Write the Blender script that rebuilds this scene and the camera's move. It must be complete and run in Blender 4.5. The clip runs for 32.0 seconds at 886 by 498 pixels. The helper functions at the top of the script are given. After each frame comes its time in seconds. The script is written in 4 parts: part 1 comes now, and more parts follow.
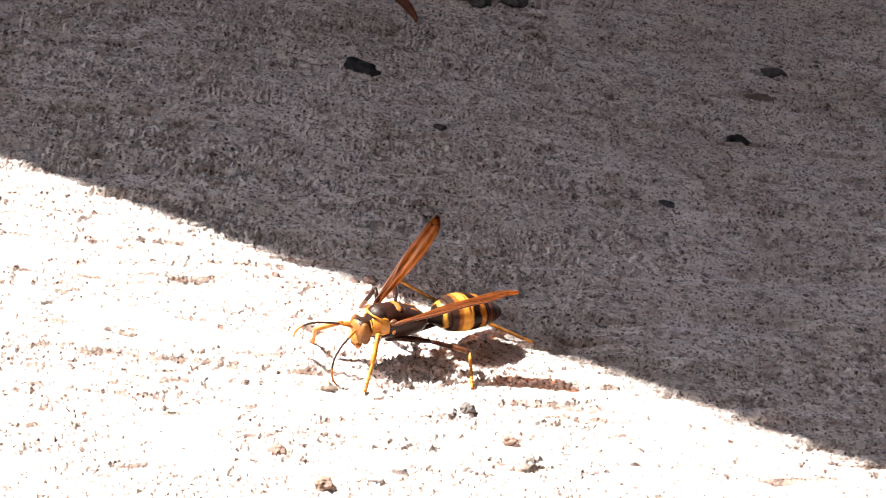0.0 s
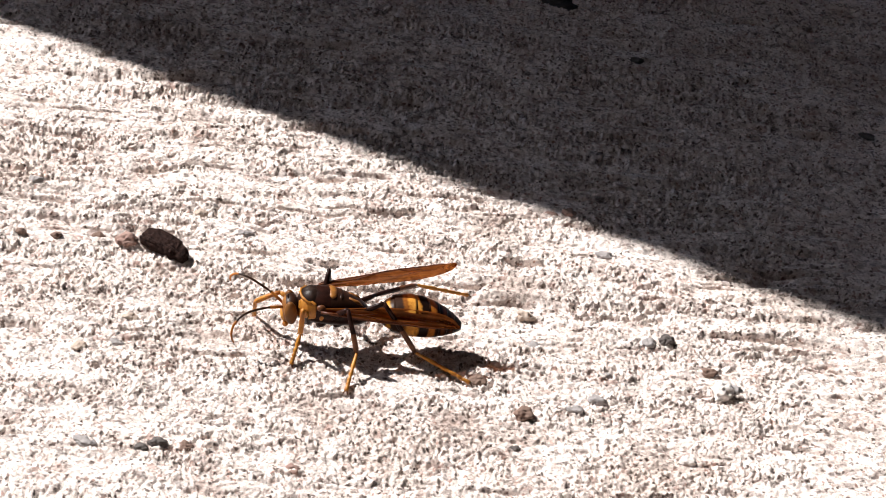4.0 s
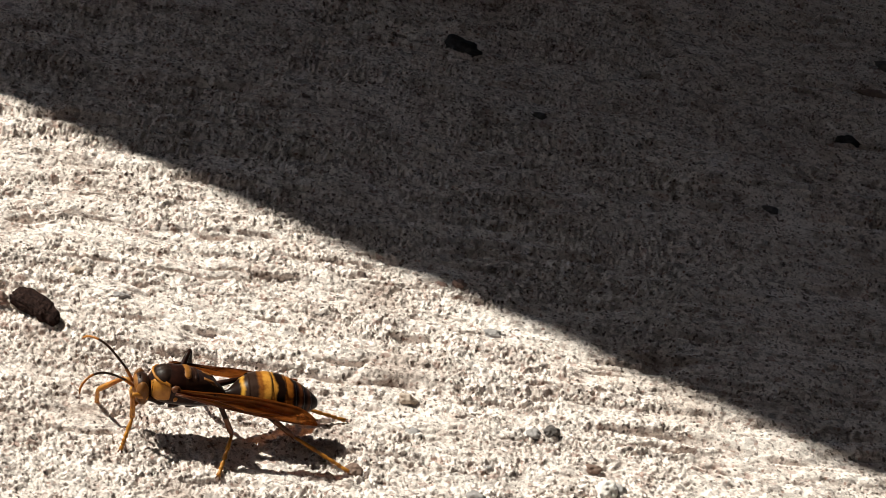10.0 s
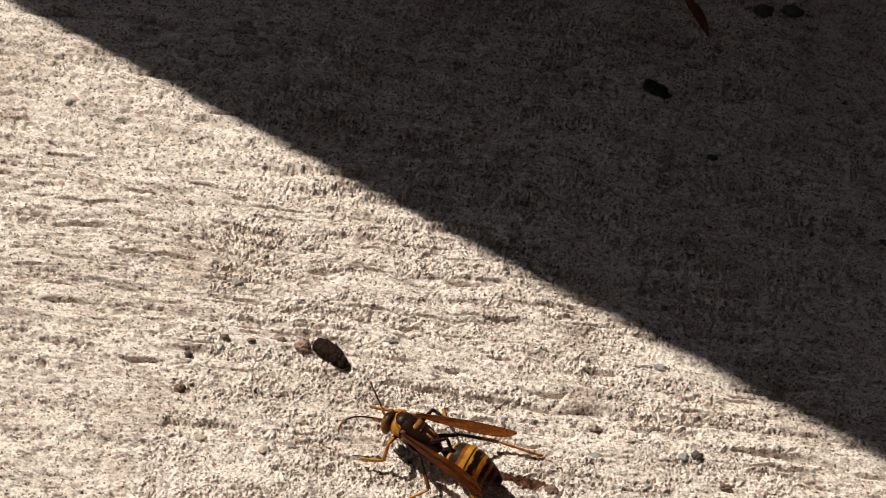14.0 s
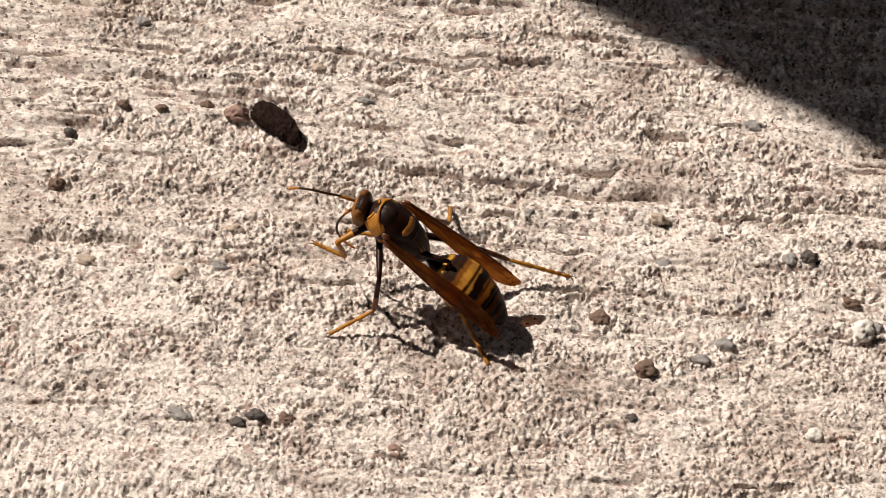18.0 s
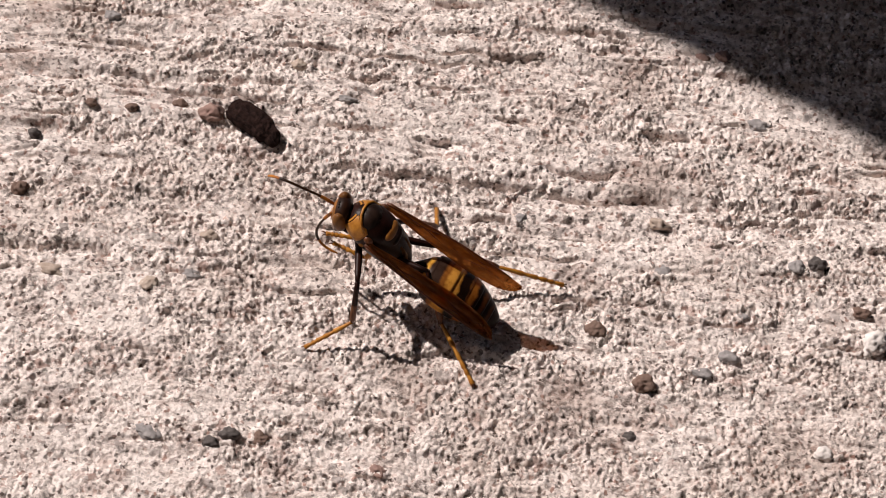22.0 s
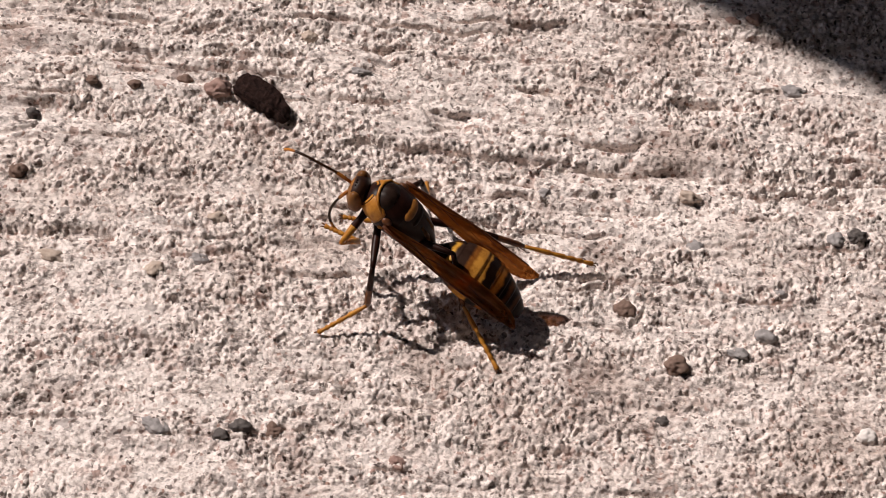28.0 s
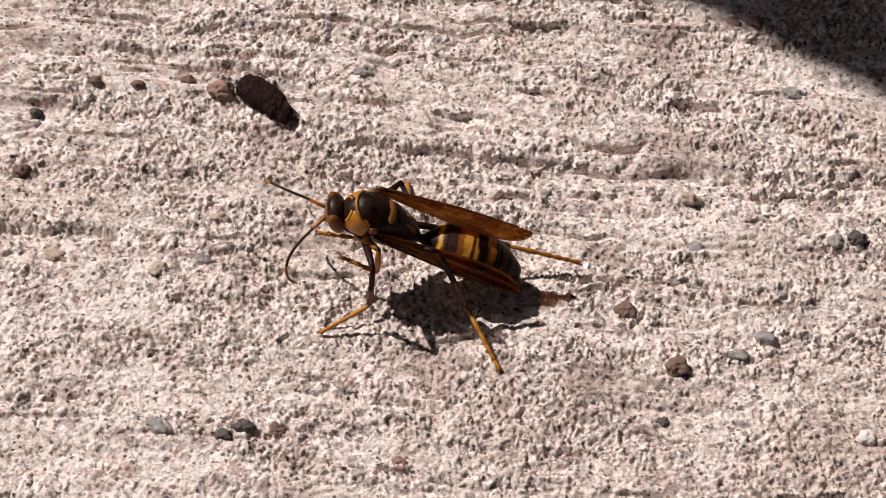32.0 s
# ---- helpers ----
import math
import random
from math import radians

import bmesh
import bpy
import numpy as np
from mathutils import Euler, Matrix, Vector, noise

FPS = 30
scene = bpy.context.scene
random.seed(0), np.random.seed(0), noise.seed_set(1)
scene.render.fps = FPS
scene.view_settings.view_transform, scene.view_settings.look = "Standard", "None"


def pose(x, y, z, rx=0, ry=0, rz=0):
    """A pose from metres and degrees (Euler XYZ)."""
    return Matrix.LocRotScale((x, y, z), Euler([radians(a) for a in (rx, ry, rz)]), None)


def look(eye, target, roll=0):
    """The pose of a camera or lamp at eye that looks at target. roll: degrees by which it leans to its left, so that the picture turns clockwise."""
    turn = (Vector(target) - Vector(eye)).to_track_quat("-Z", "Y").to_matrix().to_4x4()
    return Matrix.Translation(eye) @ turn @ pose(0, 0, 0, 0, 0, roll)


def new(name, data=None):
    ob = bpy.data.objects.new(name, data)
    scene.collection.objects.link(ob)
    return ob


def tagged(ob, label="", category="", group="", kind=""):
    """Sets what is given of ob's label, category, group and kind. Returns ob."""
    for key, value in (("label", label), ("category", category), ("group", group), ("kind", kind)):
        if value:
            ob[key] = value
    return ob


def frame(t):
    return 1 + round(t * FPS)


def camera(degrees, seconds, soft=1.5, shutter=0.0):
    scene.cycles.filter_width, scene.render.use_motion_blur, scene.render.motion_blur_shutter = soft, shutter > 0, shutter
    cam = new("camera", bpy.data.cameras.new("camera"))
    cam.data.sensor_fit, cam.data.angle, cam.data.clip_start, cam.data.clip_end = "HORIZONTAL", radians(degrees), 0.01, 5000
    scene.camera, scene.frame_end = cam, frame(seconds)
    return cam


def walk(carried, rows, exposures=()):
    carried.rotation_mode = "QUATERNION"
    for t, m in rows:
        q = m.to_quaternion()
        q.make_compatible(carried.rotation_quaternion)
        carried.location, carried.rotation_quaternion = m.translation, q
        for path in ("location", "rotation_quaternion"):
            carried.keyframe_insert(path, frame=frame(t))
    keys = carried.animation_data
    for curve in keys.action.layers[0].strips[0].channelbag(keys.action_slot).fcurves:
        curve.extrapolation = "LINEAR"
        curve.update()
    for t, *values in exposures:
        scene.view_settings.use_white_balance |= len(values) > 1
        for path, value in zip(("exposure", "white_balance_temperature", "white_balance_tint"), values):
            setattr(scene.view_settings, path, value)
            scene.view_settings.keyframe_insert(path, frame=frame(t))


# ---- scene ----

# ---------------------------------------------------------------- camera
PATH = [
    (0, -0.00034, -0.22927, 0.16196, -6.244, -29.215, 11.792),
    (0.5, -0.00094, -0.22883, 0.16118, -5.893, -29.029, 11.705),
    (1, -0.00057, -0.22905, 0.16099, -5.423, -29.022, 11.498),
    (1.5, -0.00068, -0.22946, 0.16065, -5.167, -29.335, 11.321),
    (2, -0.00139, -0.22975, 0.16109, -5.032, -30.161, 11.302),
    (2.5, -0.00212, -0.23010, 0.16122, -4.464, -30.824, 11.017),
    (3, -0.00198, -0.23040, 0.16135, -3.552, -31.078, 10.496),
    (3.5, -0.00140, -0.23053, 0.16131, -2.530, -31.203, 9.907),
    (4, -0.00171, -0.23064, 0.16120, -1.687, -31.309, 9.459),
    (4.5, -0.00107, -0.23064, 0.16100, -0.649, -31.406, 8.895),
    (6.5, -0.00016, -0.23019, 0.16201, 0.113, -31.717, 8.334),
    (7, 0.00038, -0.22997, 0.16177, 0.190, -31.955, 8.266),
    (7.5, 0.00035, -0.22950, 0.16159, 0.105, -32.548, 8.308),
    (8, 0.00000, -0.22504, 0.15880, -0.000, -32.877, 8.459),
    (8.5, -0.00071, -0.21900, 0.15480, -3.881, -32.038, 10.861),
    (9, -0.00183, -0.21208, 0.15243, -5.995, -31.066, 12.772),
    (9.5, -0.00397, -0.20592, 0.15910, -4.714, -31.079, 12.973),
    (10, -0.00214, -0.21207, 0.16985, -4.572, -32.385, 13.993),
    (10.5, 0.00533, -0.22986, 0.19497, -1.727, -34.693, 13.560),
    (11, 0.01126, -0.26375, 0.22792, -1.257, -35.642, 14.290),
    (11.5, 0.01669, -0.30506, 0.26283, 0.633, -35.093, 13.965),
    (12, 0.01676, -0.34960, 0.29776, 0.624, -38.279, 13.438),
    (12.5, 0.00855, -0.34454, 0.30788, 0.621, -40.695, 13.544),
    (13, 0.00623, -0.32419, 0.30364, 0.760, -41.373, 13.825),
    (13.5, -0.00703, -0.27761, 0.31484, 0.019, -44.177, 13.831),
    (14, -0.01426, -0.25488, 0.29374, -0.219, -43.495, 12.853),
    (14.5, -0.03430, -0.22673, 0.27970, -4.656, -46.634, 15.254),
    (15, -0.03791, -0.21834, 0.27895, -7.122, -49.516, 16.163),
    (15.5, -0.04087, -0.21510, 0.28187, -9.530, -51.260, 17.932),
    (17.5, -0.00670, -0.17246, 0.23824, -2.307, -52.328, 12.977),
    (18, -0.00881, -0.15615, 0.21525, -0.857, -52.005, 11.731),
    (18.5, -0.00859, -0.15345, 0.21215, 0.156, -52.071, 10.954),
    (19, -0.00780, -0.15296, 0.21223, 0.545, -52.176, 10.605),
    (19.5, -0.00783, -0.15325, 0.21192, 0.156, -52.046, 10.924),
    (20, -0.00745, -0.15285, 0.21211, -0.159, -52.082, 11.176),
    (20.5, -0.00709, -0.15247, 0.21273, -0.521, -52.185, 11.440),
    (21, -0.00699, -0.15221, 0.21258, -0.954, -52.186, 11.782),
    (21.5, -0.00710, -0.14999, 0.21035, -1.122, -52.233, 11.940),
    (22, -0.00743, -0.14550, 0.20416, -0.854, -52.127, 11.701),
    (22.5, -0.00802, -0.14011, 0.19728, -0.450, -52.058, 11.330),
    (23, -0.00779, -0.13752, 0.19369, 0.064, -51.705, 10.895),
    (23.5, -0.00781, -0.13749, 0.19413, 0.038, -51.850, 10.768),
    (24, -0.00714, -0.13727, 0.19434, 0.266, -52.079, 10.413),
    (24.5, -0.00699, -0.13770, 0.19407, 0.295, -52.201, 10.200),
    (25, -0.00717, -0.13716, 0.19438, 0.174, -52.597, 10.249),
    (25.5, -0.00696, -0.13729, 0.19432, 0.180, -52.842, 10.148),
    (27.5, -0.00622, -0.13733, 0.19418, 0.253, -52.767, 9.879),
    (28, -0.00629, -0.13721, 0.19478, 0.129, -52.884, 9.939),
    (28.5, -0.00669, -0.13726, 0.19458, -0.081, -52.840, 10.103),
    (29, -0.00675, -0.13725, 0.19483, -0.170, -52.871, 10.174),
    (29.5, -0.00699, -0.13744, 0.19464, -0.289, -52.798, 10.323),
    (30, -0.00733, -0.13765, 0.19469, -0.419, -52.735, 10.439),
    (30.5, -0.00733, -0.13713, 0.19529, -0.383, -52.870, 10.444),
    (31, -0.00712, -0.13722, 0.19482, -0.232, -52.733, 10.315),
    (31.5, -0.00769, -0.13747, 0.19481, -0.399, -52.690, 10.485),
    (32, -0.00739, -0.13745, 0.19586, -0.222, -52.980, 10.348),
]


def eye_pose(x, y, z, turn, tilt, roll):
    return pose(x, y, z, 90 + tilt, 0, turn) @ pose(0, 0, 0, 0, 0, roll)


cam = camera(20, 32.0, soft=0.75)
walk(cam, [(t, eye_pose(*p)) for t, *p in PATH],
     exposures=[(0, 2.59, 5950, 11), (1, 2.28, 5950, 11), (1.5, 2.13, 5950, 11), (2, 1.70, 5950, 12), (2.5, 1.25, 5950, 11), (3, 0.86, 5900, 13), (3.5, 0.80, 5850, 12), (4, 0.84, 5800, 12), (4.5, 0.72, 5850, 13), (7, 0.39, 5950, 20),
                (8, 0.31, 6050, 13), (9, 0.24, 6350, 8), (10, 0.52, 6050, 4), (11, 0.69, 6050, 6), (11.5, 0.64, 6200, 7), (12, 0.41, 6400, 8), (13, 0.02, 6450, 9), (14, 0.08, 6450, 7), (15, 0.06, 6600, 8), (18, 0.11, 6400, 11), (20, -0.01, 6100, 18), (32, -0.04, 6120, 18)])

# ---------------------------------------------------------------- daylight
SUN_AZ, SUN_EL = radians(158.5), radians(45)
sun_way = Vector((math.cos(SUN_AZ) * math.cos(SUN_EL), math.sin(SUN_AZ) * math.cos(SUN_EL), math.sin(SUN_EL)))
world = bpy.data.worlds.new("sky")
scene.world = world
world.use_nodes = True
wn = world.node_tree
sky = wn.nodes.new("ShaderNodeTexSky")
sky.sky_type, sky.sun_disc = "NISHITA", False
sky.sun_elevation, sky.sun_rotation = SUN_EL, math.pi / 2 - SUN_AZ
wn.nodes["Background"].inputs["Strength"].default_value = 0.05
wn.links.new(sky.outputs["Color"], wn.nodes["Background"].inputs["Color"])
sun = new("sun", bpy.data.lights.new("sun", "SUN"))
sun.data.energy, sun.data.angle, sun.data.color = 5.0, radians(0.5), (1.0, 0.915, 0.775)
sun.matrix_world = look(sun_way * 3, (0, 0, 0))


# ---------------------------------------------------------------- materials
def shader(name):
    m = bpy.data.materials.new(name)
    m.use_nodes = True
    n = m.node_tree.nodes
    return m, m.node_tree, n["Principled BSDF"]


def mixed(tree, a, b, fac, mode="MIX"):
    n = tree.nodes.new("ShaderNodeMix")
    n.data_type, n.blend_type = "RGBA", mode
    for i, v in ((0, fac), (6, a), (7, b)):
        if isinstance(v, (int, float)):
            n.inputs[i].default_value = v
        elif isinstance(v, tuple):
            n.inputs[i].default_value = (*v, 1)
        else:
            tree.links.new(v, n.inputs[i])
    return n.outputs[2]


def noise_of(tree, scale, detail=4.0, rough=0.6, stretch=(1, 1, 1)):
    """Noise in object space; scale in grains per metre."""
    co, mp, n = (tree.nodes.new("ShaderNode" + k) for k in ("TexCoord", "Mapping", "TexNoise"))
    mp.inputs["Scale"].default_value = stretch
    n.inputs["Scale"].default_value, n.inputs["Detail"].default_value, n.inputs["Roughness"].default_value = scale, detail, rough
    tree.links.new(co.outputs["Object"], mp.inputs["Vector"])
    tree.links.new(mp.outputs["Vector"], n.inputs["Vector"])
    return n.outputs["Fac"]


def cells_of(tree, scale, out="Color", warp=0.0):
    """Random cells in object space, their borders roughened by a warp in metres."""
    co, n, t, add, mul = (tree.nodes.new("ShaderNode" + k) for k in ("TexCoord", "TexVoronoi", "TexNoise", "VectorMath", "VectorMath"))
    n.inputs["Scale"].default_value = scale
    t.inputs["Scale"].default_value, t.inputs["Detail"].default_value = scale * 1.3, 3
    tree.links.new(co.outputs["Object"], t.inputs["Vector"])
    mul.operation, add.operation = "MULTIPLY", "ADD"
    mul.inputs[1].default_value = (warp * 2, warp * 2, warp * 2)
    tree.links.new(t.outputs["Color"], mul.inputs[0])
    tree.links.new(co.outputs["Object"], add.inputs[0])
    tree.links.new(mul.outputs[0], add.inputs[1])
    tree.links.new(add.outputs[0], n.inputs["Vector"])
    return n.outputs[out]


def step_of(tree, value, lo, hi):
    n = tree.nodes.new("ShaderNodeMapRange")
    n.inputs[1].default_value, n.inputs[2].default_value = lo, hi
    tree.links.new(value, n.inputs[0])
    return n.outputs[0]


def bump_of(tree, bsdf, height, depth, strength=1.0):
    n = tree.nodes.new("ShaderNodeBump")
    n.inputs["Distance"].default_value, n.inputs["Strength"].default_value = depth, strength
    tree.links.new(height, n.inputs["Height"])
    tree.links.new(n.outputs[0], bsdf.inputs["Normal"])


def concrete():
    m, tree, b = shader("weathered_concrete")
    cream, dirt = (0.97, 0.87, 0.815), (0.12, 0.092, 0.08)
    tone = mixed(tree, (0.22, 0.165, 0.145), (0.56, 0.465, 0.425), step_of(tree, noise_of(tree, 1250, 9, 0.78), 0.37, 0.45))
    tone = mixed(tree, tone, cream, step_of(tree, noise_of(tree, 1700, 9, 0.82), 0.42, 0.51))
    tone = mixed(tree, tone, (0.50, 0.37, 0.32), step_of(tree, noise_of(tree, 160, 5, 0.7), 0.54, 0.74))
    sand = tree.nodes.new("ShaderNodeSeparateColor")
    tree.links.new(cells_of(tree, 3000, warp=0.5 / 3000), sand.inputs[0])
    tone = mixed(tree, tone, cream, step_of(tree, sand.outputs[0], 0.70, 1.0))
    tone = mixed(tree, tone, (0.18, 0.14, 0.125), step_of(tree, sand.outputs[1], 0.82, 0.98))
    tone = mixed(tree, tone, (0.46, 0.30, 0.25), step_of(tree, sand.outputs[2], 0.92, 1.0))
    grit = tree.nodes.new("ShaderNodeSeparateColor")
    tree.links.new(cells_of(tree, 1150, warp=0.6 / 1150), grit.inputs[0])
    tone = mixed(tree, tone, (0.40, 0.35, 0.33), step_of(tree, grit.outputs[0], 0.91, 1.03))
    tone = mixed(tree, tone, (0.44, 0.29, 0.245), step_of(tree, grit.outputs[1], 0.95, 1.02))
    for x, y, r in ((11.9, 41.5, 7), (-6.4, -3.3, 6), (10.7, -2.3, 7), (15.2, 28.3, 6), (9.6, 13.0, 4)):
        co, mp, d = (tree.nodes.new("ShaderNode" + k) for k in ("TexCoord", "Mapping", "VectorMath"))
        d.operation = "LENGTH"
        mp.inputs["Location"].default_value = (-x * 0.001, -y * 0.001, 0)
        tree.links.new(co.outputs["Object"], mp.inputs["Vector"])
        tree.links.new(mp.outputs["Vector"], d.inputs[0])
        wobble = tree.nodes.new("ShaderNodeMath")
        wobble.operation = "MULTIPLY_ADD"
        tree.links.new(noise_of(tree, 400, 4, 0.7), wobble.inputs[0])
        wobble.inputs[1].default_value = r * 0.0016
        tree.links.new(d.outputs["Value"], wobble.inputs[2])
        tone = mixed(tree, tone, (0.66, 0.62, 0.60), step_of(tree, wobble.outputs[0], r * 0.0016, r * 0.0010), "MULTIPLY")
    tone = mixed(tree, tone, (0.62, 0.59, 0.58), step_of(tree, noise_of(tree, 420, 7, 0.8, (0.2, 1, 1)), 0.52, 0.66), "MULTIPLY")
    tone = mixed(tree, tone, (0.56, 0.52, 0.50), step_of(tree, noise_of(tree, 330, 8, 0.75, (0.6, 1, 1)), 0.555, 0.66), "MULTIPLY")
    stain = step_of(tree, noise_of(tree, 45, 3, 0.6), 0.52, 0.72)
    tone = mixed(tree, tone, (0.77, 0.735, 0.71), stain, "MULTIPLY")
    # random dark specks: partly dirt, partly the shade of pits put into the colour
    tone = mixed(tree, tone, dirt, step_of(tree, noise_of(tree, 560, 9, 0.76, (0.7, 1, 1)), 0.55, 0.66))
    tree.links.new(tone, b.inputs["Base Color"])
    b.inputs["Roughness"].default_value, b.inputs["Specular IOR Level"].default_value = 0.95, 0.06
    bump_of(tree, b, noise_of(tree, 3600, 4, 0.7), 0.00022)
    return m


def plain(name, a, b_, scale, rough=0.8, depth=0.0001, grain=2500, spec=0.2):
    m, tree, b = shader(name)
    tree.links.new(mixed(tree, a, b_, step_of(tree, noise_of(tree, scale, 4, 0.65), 0.35, 0.65)), b.inputs["Base Color"])
    b.inputs["Roughness"].default_value, b.inputs["Specular IOR Level"].default_value = rough, spec
    bump_of(tree, b, noise_of(tree, grain, 4, 0.7), depth)
    return m


CONCRETE = concrete()
# even grey for the unseen wall that throws the shade line
SHADE_WALL_GREY = plain("shade_wall_grey", (0.20, 0.195, 0.19), (0.27, 0.265, 0.26), 20, 0.9, 0.002, 200)
# dark colour for the added slabs that hold back the sky
SKY_BLOCK_DARK = plain("sky_block_dark", (0.028, 0.024, 0.022), (0.05, 0.043, 0.038), 12, 0.7, 0.001, 60)
BARK = plain("dark_bark", (0.010, 0.005, 0.0045), (0.040, 0.021, 0.017), 1600, 0.9, 0.0006, 1500, 0.1)
PINK_STONE = plain("pink_stone", (0.25, 0.155, 0.13), (0.36, 0.245, 0.205), 800, 0.7)
BROWN_STONE = plain("brown_stone", (0.15, 0.095, 0.075), (0.24, 0.165, 0.13), 800, 0.75)
GREY_STONE = plain("blue_grey_stone", (0.25, 0.23, 0.225), (0.39, 0.36, 0.35), 800, 0.7)
DARK_STONE = plain("dark_stone", (0.065, 0.055, 0.052), (0.16, 0.14, 0.13), 900, 0.7)
TAN_STONE = plain("tan_stone", (0.40, 0.31, 0.25), (0.54, 0.45, 0.38), 800, 0.75)
BLACK_DIRT = plain("black_dirt", (0.026, 0.022, 0.022), (0.07, 0.06, 0.058), 500, 0.9)
WHITE_STONE = plain("white_stone", (0.66, 0.60, 0.56), (0.88, 0.82, 0.78), 900, 0.6)
DEAD_LEAF = plain("dead_leaf", (0.15, 0.045, 0.022), (0.26, 0.09, 0.04), 500, 0.7)

BLACK = plain("black_cuticle", (0.008, 0.0032, 0.0024), (0.027, 0.009, 0.006), 900, 0.36, 0.00002, 5000, 0.11)
SCUTUM = plain("black_downy_cuticle", (0.011, 0.0055, 0.004), (0.026, 0.014, 0.010), 1100, 0.40, 0.00003, 5000, 0.14)
YELLOW = plain("yellow_cuticle", (0.280, 0.101, 0.0112), (0.476, 0.210, 0.0252), 900, 0.42, 0.00002, 5000, 0.3)
PALE = plain("pale_yellow_cuticle", (0.378, 0.161, 0.0196), (0.588, 0.280, 0.0420), 900, 0.42, 0.00002, 5000, 0.3)
ORANGE = plain("orange_cuticle", (0.238, 0.073, 0.0098), (0.420, 0.154, 0.0168), 900, 0.42, 0.00002, 5000, 0.3)
AMBER = plain("amber_cuticle", (0.126, 0.045, 0.0112), (0.294, 0.119, 0.0196), 900, 0.45, 0.00002, 5000, 0.3)
UMBER = plain("dark_umber_cuticle", (0.012, 0.005, 0.0035), (0.038, 0.014, 0.0065), 700, 0.42, 0.00002, 5000, 0.2)
RUST = plain("rust_brown_cuticle", (0.070, 0.024, 0.0098), (0.168, 0.059, 0.0182), 900, 0.42, 0.00002, 5000, 0.3)
EYE = plain("brown_eye", (0.091, 0.036, 0.0126), (0.182, 0.076, 0.0196), 450, 0.36, 0.000005, 9000, 0.14)
WHIP = plain("dark_brown_antenna", (0.018, 0.008, 0.005), (0.04, 0.017, 0.007), 900, 0.4, 0.00001, 6000, 0.2)


def banded():
    """Cuticle of the abdomen: bands across its length with uneven edges."""
    m, tree, b = shader("banded_cuticle")
    co, sep, add, ramp = (tree.nodes.new("ShaderNode" + k) for k in ("TexCoord", "SeparateXYZ", "Math", "ValToRGB"))
    tree.links.new(co.outputs["Object"], sep.inputs[0])
    add.operation = "MULTIPLY_ADD"
    tree.links.new(sep.outputs["X"], add.inputs[0])
    add.inputs[1].default_value = -1 / 0.0117
    wave = tree.nodes.new("ShaderNodeMath")
    wave.operation = "MULTIPLY"
    tree.links.new(noise_of(tree, 420, 4, 0.65, (0.35, 1, 1)), wave.inputs[0])
    wave.inputs[1].default_value = 0.10
    tree.links.new(wave.outputs[0], add.inputs[2])
    dark, tip = (0.011, 0.005, 0.0033), (0.012, 0.0045, 0.0028)
    stops = [(0.0, dark), (0.19, (0.476, 0.238, 0.0308)), (0.225, (0.034, 0.018, 0.0126)), (0.34, (0.224, 0.078, 0.0140)), (0.385, (0.504, 0.231, 0.0364)), (0.505, dark), (0.60, (0.322, 0.109, 0.0140)), (0.675, tip),
             (0.745, (0.119, 0.036, 0.0084)), (0.785, tip), (0.845, (0.070, 0.022, 0.0070)), (0.875, tip)]
    ramp.color_ramp.interpolation = "LINEAR"
    els = ramp.color_ramp.elements
    els[0].position, els[0].color = 0, (*stops[0][1], 1)
    els[1].position, els[1].color = 1, (*tip, 1)
    for (p, c), (_, before) in zip(stops[1:], stops):
        for q, col in ((p - 0.011, before), (p + 0.011, c)):
            els.new(q).color = (*col, 1)
    tree.links.new(add.outputs[0], ramp.inputs[0])
    worn = mixed(tree, ramp.outputs[0], (0.42, 0.30, 0.20), step_of(tree, noise_of(tree, 500, 4, 0.7), 0.46, 0.72), "MULTIPLY")
    tree.links.new(worn, b.inputs["Base Color"])
    b.inputs["Roughness"].default_value, b.inputs["Specular IOR Level"].default_value = 0.36, 0.07
    bump_of(tree, b, noise_of(tree, 6000, 3, 0.6), 0.00001)
    return m


BANDED = banded()


